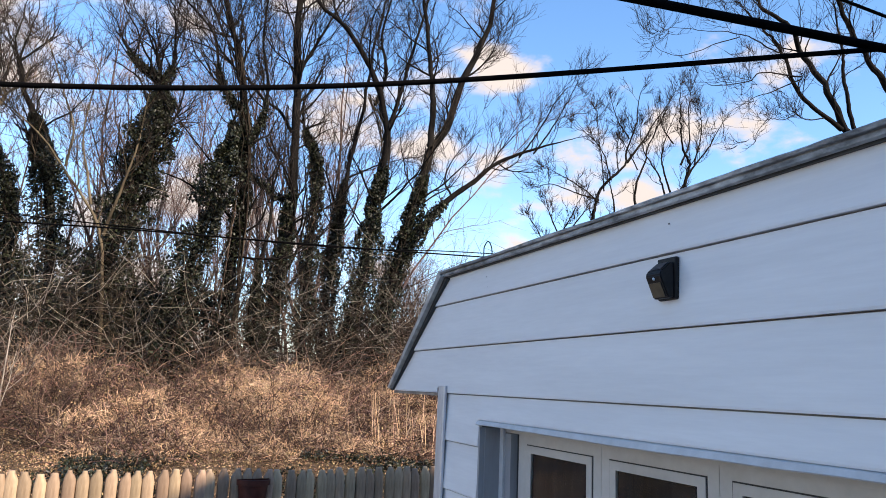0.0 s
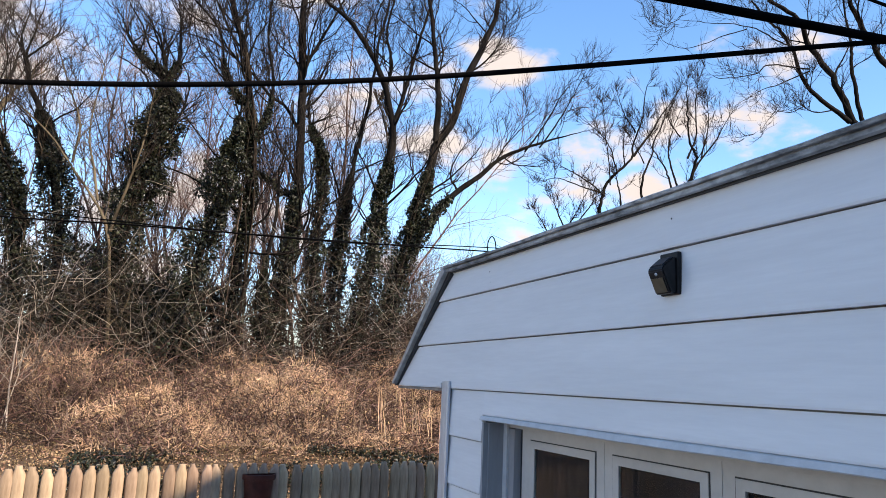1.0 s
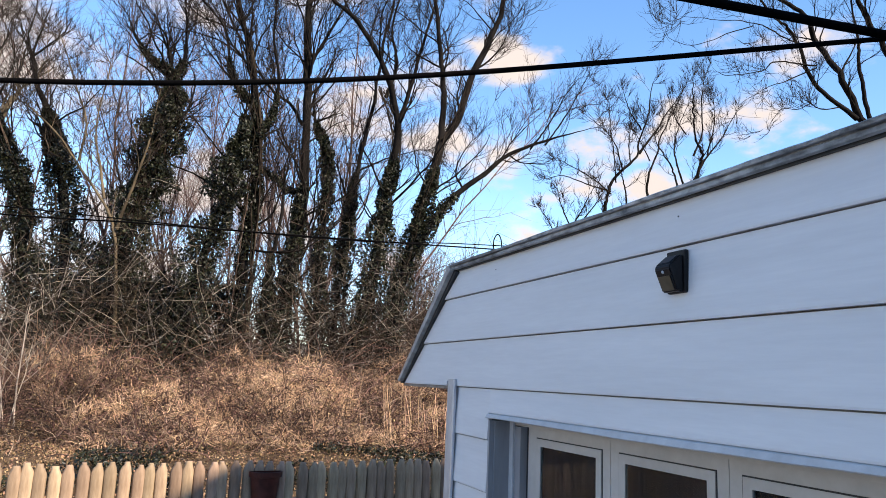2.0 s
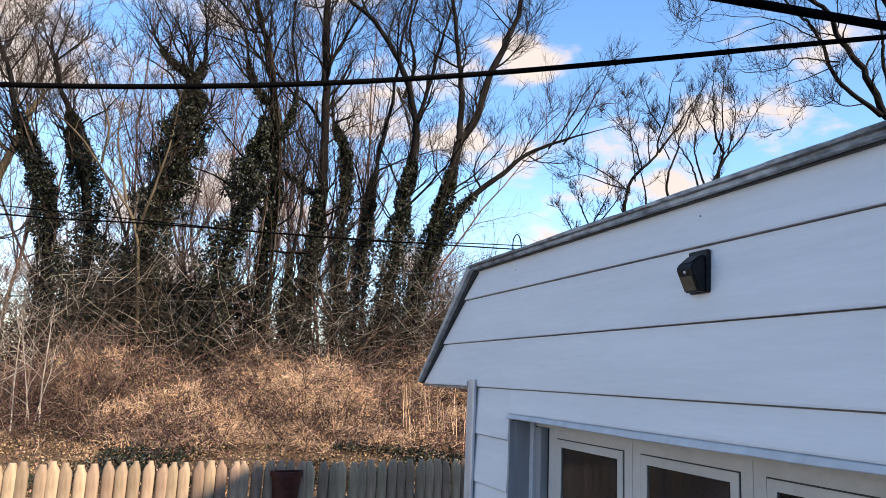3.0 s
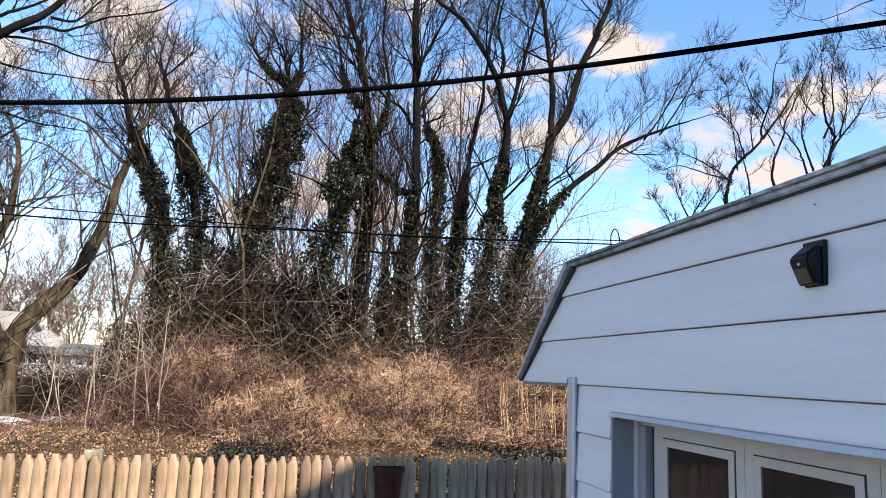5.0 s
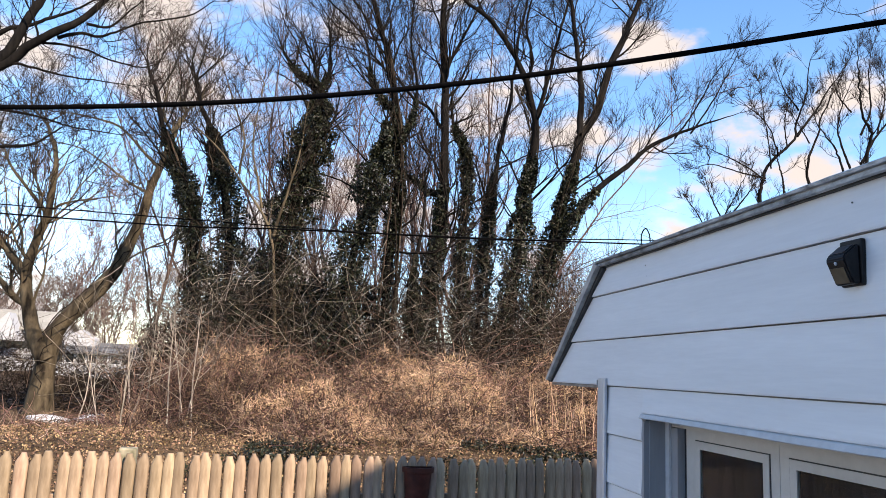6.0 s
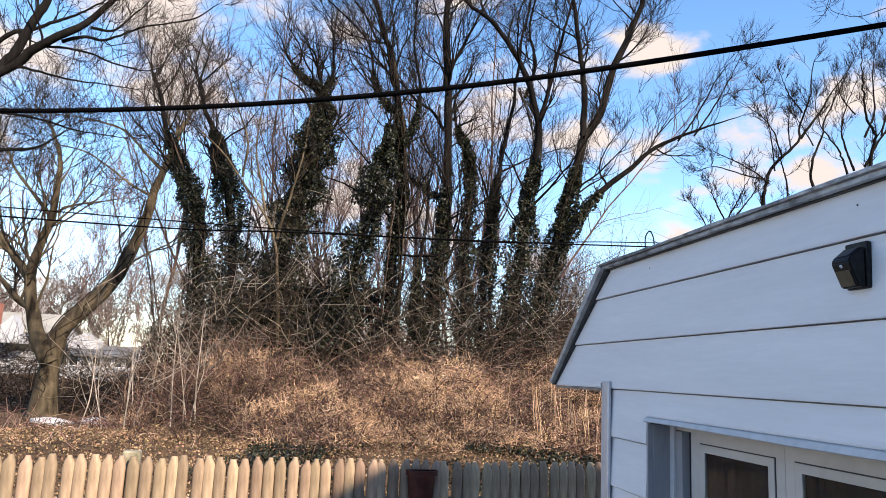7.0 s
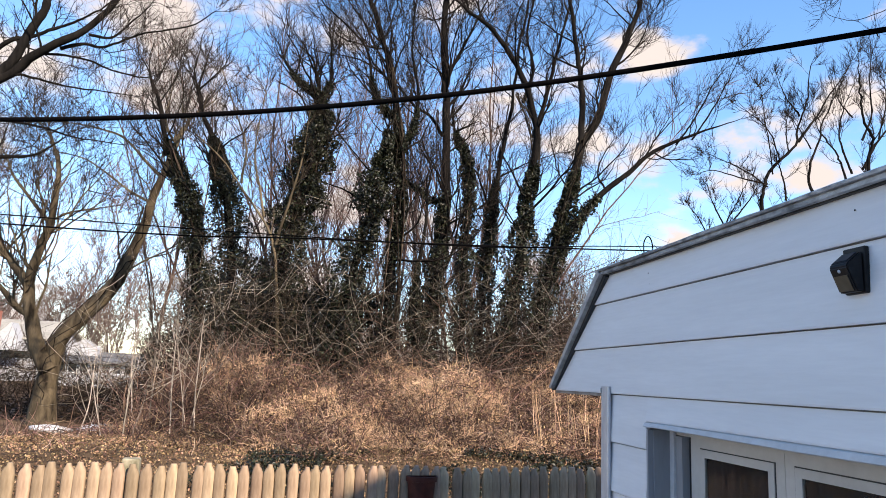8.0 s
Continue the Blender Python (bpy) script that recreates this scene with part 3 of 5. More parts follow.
def build_fence():
    f = thing("picket_fence", "stockade fence of pointed half-round cedar pickets", "fence", (0, fence_y(0), 0))
    rng = random.Random(5)
    meshes = []
    for k in range(8):
        w = 0.0354 + rng.uniform(-0.0016, 0.0004)
        tip = 0.46 + rng.uniform(-0.08, 0.12)
        skew = rng.uniform(-0.006, 0.006)
        bm = bmesh.new()
        levels = [(0.03, 1, 0), (0.55, 1, rng.uniform(-.002, .002)), (1.1, 1, rng.uniform(-.003, .003)), (1.648 + rng.uniform(-.012, .006), 1, 0), (1.672, 0.92, 0), (1.694, 0.70, skew * 0.6), (1.703, tip + 0.08, skew), (1.716 + rng.uniform(-.006, .006), tip, skew), (1.721, tip * 0.8, skew)]
        rings = []
        for z, s, dx in levels:
            ring = []
            for j in range(7):
                a = math.pi * j / 6
                ring.append(bm.verts.new((-math.cos(a) * w * s + dx, -math.sin(a) ** 0.75 * 0.025 * (0.55 + 0.45 * s), z)))
            ring += [bm.verts.new((w * s + dx, 0.008, z)), bm.verts.new((-w * s + dx, 0.008, z))]
            rings.append(ring)
        for a, b in zip(rings, rings[1:]):
            for j in range(9):
                q = bm.faces.new((a[j], a[(j + 1) % 9], b[(j + 1) % 9], b[j]))
                q.smooth = j < 6
        bm.faces.new(rings[-1])
        bm.faces.new(list(reversed(rings[0])))
        bmesh.ops.recalc_face_normals(bm, faces=bm.faces[:])
        me = bpy.data.meshes.new("picket")
        bm.to_mesh(me)
        bm.free()
        me.materials.append(M_PICKET)
        meshes.append(me)
    turn = math.atan(0.115)
    for i in range(146):
        x = -7.2 + 0.0702 * i
        o = new("picket", rng.choice(meshes))
        o.parent = f
        o.matrix_basis = Matrix.Translation((x, fence_y(x) - fence_y(0), rng.uniform(-0.012, 0.010))) @ Matrix.Rotation(turn + rng.uniform(-0.04, 0.04), 4, "Z") @ Matrix.Rotation(rng.uniform(-0.008, 0.008), 4, "Y")
    for z in (0.35, 0.95, 1.42):
        bm = boxed((-7.4, 0.009, z), (3.2, 0.045, z + 0.07), 0.004)
        o = part("rail", bm, M_PICKET, f)
        o.matrix_basis = Matrix.Rotation(turn, 4, "Z")
    for x, h in ((-4.75, 1.60), (-2.31, 1.742), (0.13, 1.60), (2.5, 1.60)):
        bm = boxed((-0.05, 0.048, 0), (0.05, 0.14, h), 0.008)
        o = part("post", bm, M_POST, f, "mossy square fence post")
        o.matrix_basis = Matrix.Translation((x, fence_y(x) - fence_y(0), 0)) @ Matrix.Rotation(turn, 4, "Z")
    return f


build_fence()


# ---- hanging planter ----
def build_planter():
    x, z1 = -0.560, 1.668
    y = fence_y(x) - 0.034
    pot = thing("planter", "dark red plastic planter hung on the fence", "planter", (x, y, z1 - 0.28))
    turn = Matrix.Rotation(math.atan(0.115), 4, "Z")
    bm = bmesh.new()
    rings = []
    prof = [(0.062, 0.0), (0.066, 0.006), (0.082, 0.14), (0.092, 0.245), (0.104, 0.247), (0.105, 0.278), (0.098, 0.280), (0.096, 0.25), (0.086, 0.24), (0.07, 0.03)]
    for r, z in prof:
        ring = []
        for j in range(25):
            a = math.pi * j / 24
            ring.append(bm.verts.new((-math.cos(a) * r, -math.sin(a) * r * 0.9 - 0.002, z)))
        rings.append(ring)
    for a, b in zip(rings, rings[1:]):
        n = len(a)
        for j in range(n):
            bm.faces.new((a[j], a[(j + 1) % n], b[(j + 1) % n], b[j]))
    bm.faces.new(rings[0])
    bm.faces.new(rings[-1])
    part("pot", bm, M_POT, pot).matrix_basis = turn
    bm = boxed((-0.012, -0.004, 0.20), (0.012, 0.001, 0.272))
    part("hanger", bm, M_LAMP, pot).matrix_basis = turn


build_planter()


# ---- cables ----
def cable(name, label, points, r, n=60, group=""):
    P = smooth_path(points, n)[None]
    V, F = tubes([(P, np.full((1, n), r), 8)])
    ob = link_mesh(name, array_mesh(name, V, F, True), M_CABLE)
    return tagged(ob, label, "cable", group or "overhead cables")


def near_line(x):
    return (x, 1.275 - 0.37 * x, 3.214 + 0.150 * x + 0.036 * x * x)


cable("service_cable", "thick black overhead service cable", [near_line(x) for x in (-9, -6, -4, -2.5, -1, 0.75)], 0.008)
cable("service_cable", "heavy black twisted overhead cable", [(x, 1.055 - 0.131 * x, 3.296) for x in (-7, -4, -2, -1, 0, 0.57, 3)], 0.0135)
cable("service_cable", "thin black overhead cable", [(0.2, 3.0, 5.30), (1.2, 2.2, 4.50), (2.4, 1.3, 3.65), (3, 0.85, 3.35)], 0.008)
cable("utility_wire", "thin black utility wire across the woods", [(-24, 12, 4.6), (-6.39, 12, 4.43), (-1.41, 12, 4.56), (4.16, 12, 4.78), (12, 12, 5.2)], 0.013)
cable("utility_wire", "thin black utility wire across the woods", [(-24, 12.6, 4.75), (-1.41, 12.6, 4.70), (4.5, 12.6, 4.98), (12, 12.6, 5.5)], 0.010)


def build_hook():
    P = smooth_path([(0.25, 2.90, 2.80), (0.247, 2.905, 2.95), (0.252, 2.91, 2.99), (0.264, 2.90, 3.015), (0.276, 2.89, 3.0), (0.284, 2.885, 2.95), (0.288, 2.885, 2.80)], 24)[None]
    V, F = tubes([(P, np.full((1, 24), 0.003), 6)])
    tagged(link_mesh("bent_wire", array_mesh("bent_wire", V, F, True), M_CABLE), "stiff bent black wire loop on the shed roof", "wire")


build_hook()


# ---- trees ----
STEMS = []


def stem(depth, points, r0, r1, twigs=1.0, ivy=0.0, ivy_top=0.0):
    """One trunk or limb of the next tree: guide points (x, z) at a depth, radii, share of twigs, ivy half width and how far up it climbs."""
    STEMS.append(([(x, depth, z) for x, z in points], r0, r1, twigs, ivy, ivy_top))


def ivy_round(rng, seed, P, R, width, top):
    """Leaf places in lumpy clumps round a stem, thinning towards the top of the climb."""
    n = len(P)
    L = np.linalg.norm(np.diff(P, axis=0), axis=1).sum() * top
    m = int(6200 * L * (width + 0.05))
    u = rng.uniform(0, 1, m) ** 0.95
    q = u * top * (n - 1)
    i = np.minimum(q.astype(int), n - 2)
    c = P[i] + (P[i + 1] - P[i]) * (q - i)[:, None]
    ang = rng.uniform(0, 2 * math.pi, m)
    lump = np.array([noise.noise((math.cos(a) * 0.9 + seed, math.sin(a) * 0.9, z * 1.9)) + 0.6 * noise.noise((math.cos(a) * 1.5, seed, z * 5.0)) for a, z in zip(ang, c[:, 2])])
    keep = lump > -0.42
    grow_out = np.clip(0.9 + 1.6 * lump, 0.2, 2.1)
    taper = np.minimum(1.0, (1.06 - u) * 2.6) * (0.72 + 0.5 * u * (1 - u))
    rad = R[i] + width * grow_out * taper * np.sqrt(rng.uniform(0.15, 1, m))
    p = c + np.stack((np.cos(ang) * rad, np.sin(ang) * rad, rng.normal(0, 0.05, m)), 1)
    return p[keep]


def tree(name, label, seed, limbs=10, reach=2.4, lo=0.3, bark=None, twig=None, vines=6, wigs=0.17, levels=4, stout=1.0):
    """A bare tree from the stems given before it: limbs and crooked twigs, ivy and vines on its trunk."""
    rng = np.random.default_rng(seed)
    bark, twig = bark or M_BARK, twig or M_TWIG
    stems = STEMS[:]
    STEMS.clear()
    p0 = stems[0][0][0]
    gz = float(ground_z(p0[0], p0[1]))
    root = thing(name, label, "tree", (p0[0], p0[1], gz), "bare trees of the woods")
    inv = Matrix.Translation((-p0[0], -p0[1], -gz))
    def add(nm, vf, m, lab="", smooth=True):
        o = link_mesh(nm, array_mesh(nm, vf[0], vf[1], smooth), m, root, lab)
        o.matrix_parent_inverse = inv
        return o
    g1, g2, g3 = [], [], []
    ivy_p = []
    for si, (pts, r0, r1, share, ivy_w, ivy_top) in enumerate(stems):
        if si == 0 and pts[0][2] > gz - 0.05:
            pts = [(1.5 * pts[0][0] - 0.5 * pts[1][0], pts[0][1], gz - 0.12)] + pts
        n = 34
        P = smooth_path(pts, n)
        span = float(np.linalg.norm(P[-1] - P[0]))
        P[1:] += np.cumsum(rng.normal(0, 0.0016 * span, (n - 1, 3)), axis=0) * np.array([1, 3, 0.3])
        s = np.linspace(0, 1, n)
        R = r0 + (r1 - r0) * s ** 0.85
        if si == 0:
            R = R * (1 + 0.5 * np.exp(-s * 22))
        R = R * (1 + rng.normal(0, 0.045, n))
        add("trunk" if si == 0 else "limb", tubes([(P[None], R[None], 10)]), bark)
        c1 = max(2, int(limbs * share * 1.35))
        P0, D0, R0, k = sprout(rng, P[None], R[None], c1, lo if si == 0 else 0.2, 1.0, 52, 16)
        D0 = D0 * np.array([1, 0.75, 1]) + np.array([0, 0, 0.3])
        size = reach * (0.55 + 0.45 * min(1.0, span / 5.0))
        A = grow(rng, P0, D0, size * rng.uniform(0.35, 1.2, c1), np.minimum(R0 * 0.45, 0.034 * stout) * rng.uniform(0.55, 1, c1), 10, wigs, 0.09)
        nt = 3 if share > 0.3 else 1
        T = grow(rng, np.repeat(P[-1:], nt, 0), np.repeat(unit(P[-1:] - P[-2:-1]), nt, 0) + rng.normal(0, 0.35, (nt, 3)), size * (0.8 if si == 0 else 0.5) * rng.uniform(0.5, 1.1, nt), np.full(nt, r1 * 0.65), 10, wigs, 0.06)
        g1 += [(*A, 6), (*T, 6)]
        for B in (A, T):
            P0, D0, R0, k = sprout(rng, B[0], B[1], 5, 0.2, 1.0, 36)
            C2 = grow(rng, P0, D0, size * 0.55 * rng.uniform(0.35, 1.1, len(P0)), np.clip(R0 * 0.62, 0.0065, 0.022) * stout, 7, wigs * 0.8, 0.10)
            P0, D0, R0, k = sprout(rng, C2[0], C2[1], 3, 0.15, 0.9, 33)
            C3 = grow(rng, P0, D0, size * 0.36 * rng.uniform(0.3, 1.1, len(P0)), np.clip(R0 * 0.6, 0.005, 0.010) * stout, 5, wigs * 0.7, 0.09)
            g2.append((*C2, 4))
            g3.append((*C3, 3))
            if levels > 3:
                P0, D0, R0, k = sprout(rng, C3[0], C3[1], 1, 0.2, 1.0, 38)
                C4 = grow(rng, P0, D0, size * 0.2 * rng.uniform(0.4, 1.2, len(P0)), np.full(len(P0), 0.0044 * stout), 3, wigs, 0.06)
                g3.append((*C4, 3))
        if ivy_w > 0:
            ivy_p.append(ivy_round(rng, seed + si, P, R, ivy_w, ivy_top))
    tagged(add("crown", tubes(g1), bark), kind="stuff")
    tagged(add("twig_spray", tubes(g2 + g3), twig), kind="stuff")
    if ivy_p:
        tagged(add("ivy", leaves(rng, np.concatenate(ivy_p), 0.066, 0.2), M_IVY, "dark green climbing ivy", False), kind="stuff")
    if vines:
        n = 44
        P = smooth_path(stems[0][0], n)[:30]
        a = rng.uniform(0, 2 * math.pi, vines)
        rr = stems[0][1] + (stems[0][2] - stems[0][1]) * np.linspace(0, 0.68, 30)
        off = rng.uniform(1.0, 1.5, vines)[:, None] * (rr[None] + 0.02)
        sw = np.cumsum(rng.normal(0, 0.22, (vines, 30)), axis=1)
        V = P[None] + np.stack((np.cos(a[:, None] + sw) * off, np.sin(a[:, None] + sw) * off, rng.normal(0, 0.02, (vines, 30))), -1)
        groups = [(V, np.repeat(rng.uniform(0.006, 0.016, vines)[:, None], 30, 1), 5)]
        # frayed tendrils
        P0, D0, R0, k = sprout(rng, V, np.full((vines, 30), 0.012), 14, 0.0, 1.0, 45)
        F = grow(rng, P0, D0, rng.uniform(0.15, 0.6, len(P0)), rng.uniform(0.003, 0.006, len(P0)), 4, 0.3, -0.05, 0.5)
        groups.append((*F, 3))
        tagged(add("vine", tubes(groups), M_VINE, "brown woody climbing vine stems"), kind="stuff")
    return root


stem(20, [(-7.99, 1.36), (-7.98, 2.08), (-7.84, 2.81), (-7.12, 3.75), (-6.54, 4.54), (-6.30, 5.18), (-6.01, 6.06), (-5.92, 6.78), (-5.74, 7.44), (-5.44, 8.53), (-5.24, 9.05)], 0.31, 0.05, 0.7)
stem(20, [(-7.98, 2.08), (-8.30, 2.64), (-8.52, 3.29), (-8.76, 4.09), (-8.79, 4.53), (-8.62, 5.30), (-8.45, 5.93), (-8.40, 6.63), (-8.44, 7.49), (-8.85, 8.40)], 0.22, 0.04, 1.0)
stem(20, [(-8.79, 4.31), (-9.20, 4.80), (-9.53, 5.23), (-9.96, 5.80), (-10.22, 6.69)], 0.12, 0.04, 0.9)
stem(20, [(-8.54, 3.43), (-8.98, 3.70), (-9.30, 4.05), (-9.70, 4.46)], 0.1, 0.05, 0.4)
stem(20, [(-8.39, 6.01), (-7.93, 6.28), (-7.38, 6.41), (-6.75, 6.55)], 0.04, 0.012, 0.4)
stem(20, [(-5.77, 7.44), (-6.32, 7.95), (-6.98, 8.53), (-7.96, 8.75), (-8.97, 8.79)], 0.05, 0.012, 0.6)
stem(20, [(-5.96, 6.70), (-6.50, 6.97), (-7.22, 7.46), (-7.84, 7.79), (-8.72, 7.94)], 0.045, 0.012, 0.6)
stem(20, [(-8.45, 5.93), (-8.95, 6.50), (-9.45, 7.08), (-9.74, 7.67)], 0.06, 0.02, 0.7)
tree("bare_tree", "leaning bare tree with pale lichen-covered trunk", 11, limbs=13, reach=3.0, bark=M_BARK_PALE, stout=1.25, lo=0.45, twig=M_TWIG)
stem(16.8, [(-3.84, 2.27), (-4.10, 4.30), (-4.16, 5.36), (-4.36, 6.08), (-4.70, 6.66), (-4.99, 7.32), (-5.22, 7.85), (-5.37, 8.46), (-5.67, 9.06)], 0.12, 0.04, 1, 0.24, 0.72)
tree("ivy_tree", "slender crooked tree wrapped in ivy", 12, limbs=10, reach=2.0, lo=0.5, vines=4)
stem(18.4, [(-3.38, 2.30), (-3.60, 4.98), (-3.87, 6.51), (-4.14, 7.31), (-4.36, 8.05), (-4.68, 8.70), (-4.87, 9.38)], 0.15, 0.05, 1, 0.34, 0.74)
tree("ivy_tree", "ivy-clad snag with few branches", 13, limbs=9, reach=2.2, lo=0.55, vines=5)
stem(15.5, [(-2.19, 2.34), (-2.11, 3.79), (-1.97, 5.04), (-1.80, 5.94), (-1.61, 6.74), (-1.51, 7.41), (-1.47, 8.08), (-1.52, 8.62)], 0.17, 0.06, 1, 0.42, 0.99)
stem(15.5, [(-1.51, 8.42), (-1.70, 8.62), (-1.96, 8.73), (-2.24, 9.05), (-2.41, 9.30)], 0.075, 0.03, 0.4, 0.1, 0.75)
stem(15.5, [(-1.50, 8.49), (-1.38, 8.77), (-1.33, 9.08), (-1.41, 9.88)], 0.06, 0.02, 0.7, 0.07, 0.4)
tree("ivy_tree", "thick leaning tree smothered in dark ivy", 14, limbs=12, reach=1.9, lo=0.4, vines=9)
stem(15.0, [(-2.00, 2.35), (-2.08, 3.74), (-2.24, 4.93), (-2.53, 5.51), (-3.06, 6.20), (-3.51, 6.75), (-4.08, 7.24)], 0.045, 0.014, 0.8)
stem(15.0, [(-2.24, 4.93), (-2.03, 5.87), (-1.86, 6.70), (-1.78, 7.73)], 0.035, 0.012, 0.8)
stem(15.0, [(-2.53, 5.51), (-2.74, 6.36), (-2.88, 7.10), (-2.77, 8.27)], 0.03, 0.01, 0.8)
stem(15.0, [(-3.06, 6.20), (-3.01, 6.96), (-3.25, 7.69), (-3.64, 8.68)], 0.028, 0.01, 0.8)
tree("bare_tree", "pale thin fan of bare stems among the ivy trees", 31, limbs=9, reach=1.5, lo=0.2, bark=M_BARK_PALE, vines=0)
stem(14.7, [(-0.88, 2.40), (-0.73, 3.80), (-0.52, 4.89), (-0.35, 5.70), (-0.22, 6.52), (-0.15, 7.17), (-0.17, 7.65)], 0.11, 0.03, 0.6, 0.36, 0.97)
tree("ivy_tree", "ivy spire on a broken trunk", 15, limbs=6, reach=1.5, lo=0.4, vines=4)
stem(14.9, [(0.27, 2.34), (0.23, 3.40), (0.27, 4.74), (0.30, 5.99), (0.22, 7.27), (0.12, 8.04), (-0.11, 9.08), (-0.34, 9.87), (-0.59, 10.52), (-0.89, 11.31)], 0.115, 0.055, 1, 0.13, 0.6)
stem(14.9, [(0.12, 7.91), (-0.18, 8.21), (-0.41, 8.64), (-0.58, 9.43), (-1.03, 9.91), (-1.59, 10.38)], 0.045, 0.016, 0.8, 0.07, 0.45)
stem(14.9, [(0.23, 7.14), (0.54, 7.76), (0.62, 8.64), (0.44, 9.56), (0.44, 10.67)], 0.05, 0.02, 0.8, 0.05, 0.4)
tree("ivy_tree", "tall dark straight tree with shaggy bark", 16, limbs=17, reach=2.5, vines=9)
stem(16, [(1.16, 2.38), (1.16, 3.41), (1.32, 4.33), (1.42, 5.40), (1.47, 6.63), (1.38, 8.17), (1.30, 9.31), (1.17, 10.47), (1.24, 11.98)], 0.15, 0.07, 1, 0.2, 0.55)
stem(16, [(1.32, 9.16), (1.62, 10.01), (2.01, 10.88), (2.41, 11.85)], 0.05, 0.02, 0.8)
stem(16, [(1.39, 8.03), (1.06, 8.49), (0.64, 8.72), (0.14, 9.16), (-0.71, 9.70), (-1.79, 9.81)], 0.045, 0.012, 0.8)
stem(16, [(1.48, 6.43), (1.17, 6.40), (0.89, 6.65), (0.57, 6.82)], 0.035, 0.02, 0.3, 0.07, 1)
tree("ivy_tree", "tall trunk hung with shaggy vines and ivy", 17, limbs=18, reach=2.6, vines=10)
stem(15.5, [(1.93, 2.42), (1.91, 3.80), (1.90, 5.09), (1.92, 6.42), (1.87, 7.29), (1.64, 8.00)], 0.095, 0.05, 0.6, 0.16, 1.0)
tree("ivy_tree", "dead trunk capped and covered with ivy", 18, limbs=4, reach=1.2, vines=4)
stem(15.2, [(1.21, 2.39), (0.91, 2.98), (0.78, 3.70), (0.79, 4.58), (0.92, 5.47), (0.95, 6.38)], 0.08, 0.03, 0.8, 0.15, 0.7)
tree("ivy_tree", "leaning dark stem with ivy on its foot", 32, limbs=7, reach=1.6, vines=3)
stem(17.6, [(2.80, 2.60), (2.85, 4.62), (2.91, 5.81), (3.02, 6.88), (3.23, 8.05), (3.45, 9.26), (3.62, 10.41), (3.81, 11.59), (4.06, 13.15)], 0.085, 0.03, 1, 0.19, 0.5)
stem(17.6, [(3.12, 7.58), (3.65, 7.89), (4.11, 8.14), (4.74, 8.41)], 0.03, 0.012, 0.5)
tree("ivy_tree", "thin bare tree with ivy on its foot", 19, limbs=13, reach=2.2, vines=3)
stem(16, [(2.92, 2.47), (3.16, 3.66), (3.32, 5.15), (3.46, 6.26), (3.64, 7.41), (3.66, 8.27), (3.29, 9.26), (2.88, 10.10), (2.33, 10.70), (1.71, 11.14)], 0.16, 0.04, 1, 0.27, 0.5)
stem(16, [(3.66, 8.24), (3.88, 9.03), (4.15, 10.11), (4.36, 11.05), (4.64, 12.34)], 0.07, 0.025, 0.9)
stem(16, [(3.37, 9.12), (3.56, 10.03), (3.39, 10.92), (3.58, 12.18)], 0.05, 0.02, 0.9)
tree("ivy_tree", "vine-bundled tree with a shaggy trunk", 20, limbs=16, reach=2.3, vines=14)
stem(15.5, [(3.58, 2.50), (3.78, 3.92), (4.09, 5.26), (4.27, 6.36), (4.54, 7.35), (4.69, 8.10), (5.09, 8.84), (5.44, 10.06), (5.81, 10.85), (6.19, 11.83), (6.42, 12.80)], 0.16, 0.06, 0.9, 0.2, 0.45)
stem(15.5, [(4.06, 5.12), (4.42, 5.76), (4.83, 6.41), (5.33, 6.94), (5.83, 7.34), (6.34, 7.82), (7.01, 8.18), (7.59, 8.42), (8.11, 8.64), (8.78, 8.92)], 0.11, 0.008, 0.45, 0.13, 0.28)
stem(15.5, [(4.69, 8.10), (4.70, 9.37), (4.56, 10.39), (4.39, 11.56), (4.23, 12.30)], 0.085, 0.035, 0.9)
stem(15.5, [(7.16, 8.24), (7.70, 9.06), (8.18, 9.95), (8.61, 10.49)], 0.026, 0.007, 0.12)
stem(15.5, [(7.59, 8.42), (8.17, 9.34), (8.57, 10.07), (8.90, 10.78)], 0.024, 0.007, 0.12)
stem(15.5, [(8.44, 9.60), (8.80, 9.75), (9.23, 9.86)], 0.012, 0.005, 0.1)
stem(15.5, [(5.33, 6.94), (5.14, 7.27), (5.22, 7.71), (5.53, 8.24)], 0.03, 0.01, 0.4)
stem(15.5, [(6.34, 7.82), (6.64, 8.36), (7.09, 8.92), (7.63, 9.43)], 0.02, 0.006, 0.3)
stem(15.5, [(5.44, 10.06), (5.81, 10.33), (6.26, 10.92), (6.57, 11.73)], 0.035, 0.01, 0.6)
tree("ivy_tree", "large twin-stemmed bare tree with ivy and one long limb", 21, limbs=15, reach=1.9, vines=10, lo=0.38)
stem(12.7, [(-8.93, 1.46), (-8.59, 3.72), (-7.98, 5.70), (-7.50, 6.56), (-7.04, 7.11), (-6.63, 7.45), (-6.12, 7.78), (-5.69, 8.17), (-5.32, 8.71), (-5.14, 9.24)], 0.17, 0.035, 0.5)
stem(12.7, [(-7.19, 6.93), (-6.85, 7.42), (-6.62, 8.04), (-6.44, 8.44), (-6.41, 8.94)], 0.095, 0.06, 0.6)
stem(12.7, [(-6.73, 7.51), (-6.43, 7.66), (-6.10, 7.70), (-5.63, 7.65), (-5.23, 7.52), (-4.69, 7.44), (-4.41, 7.55)], 0.032, 0.008, 0.5)
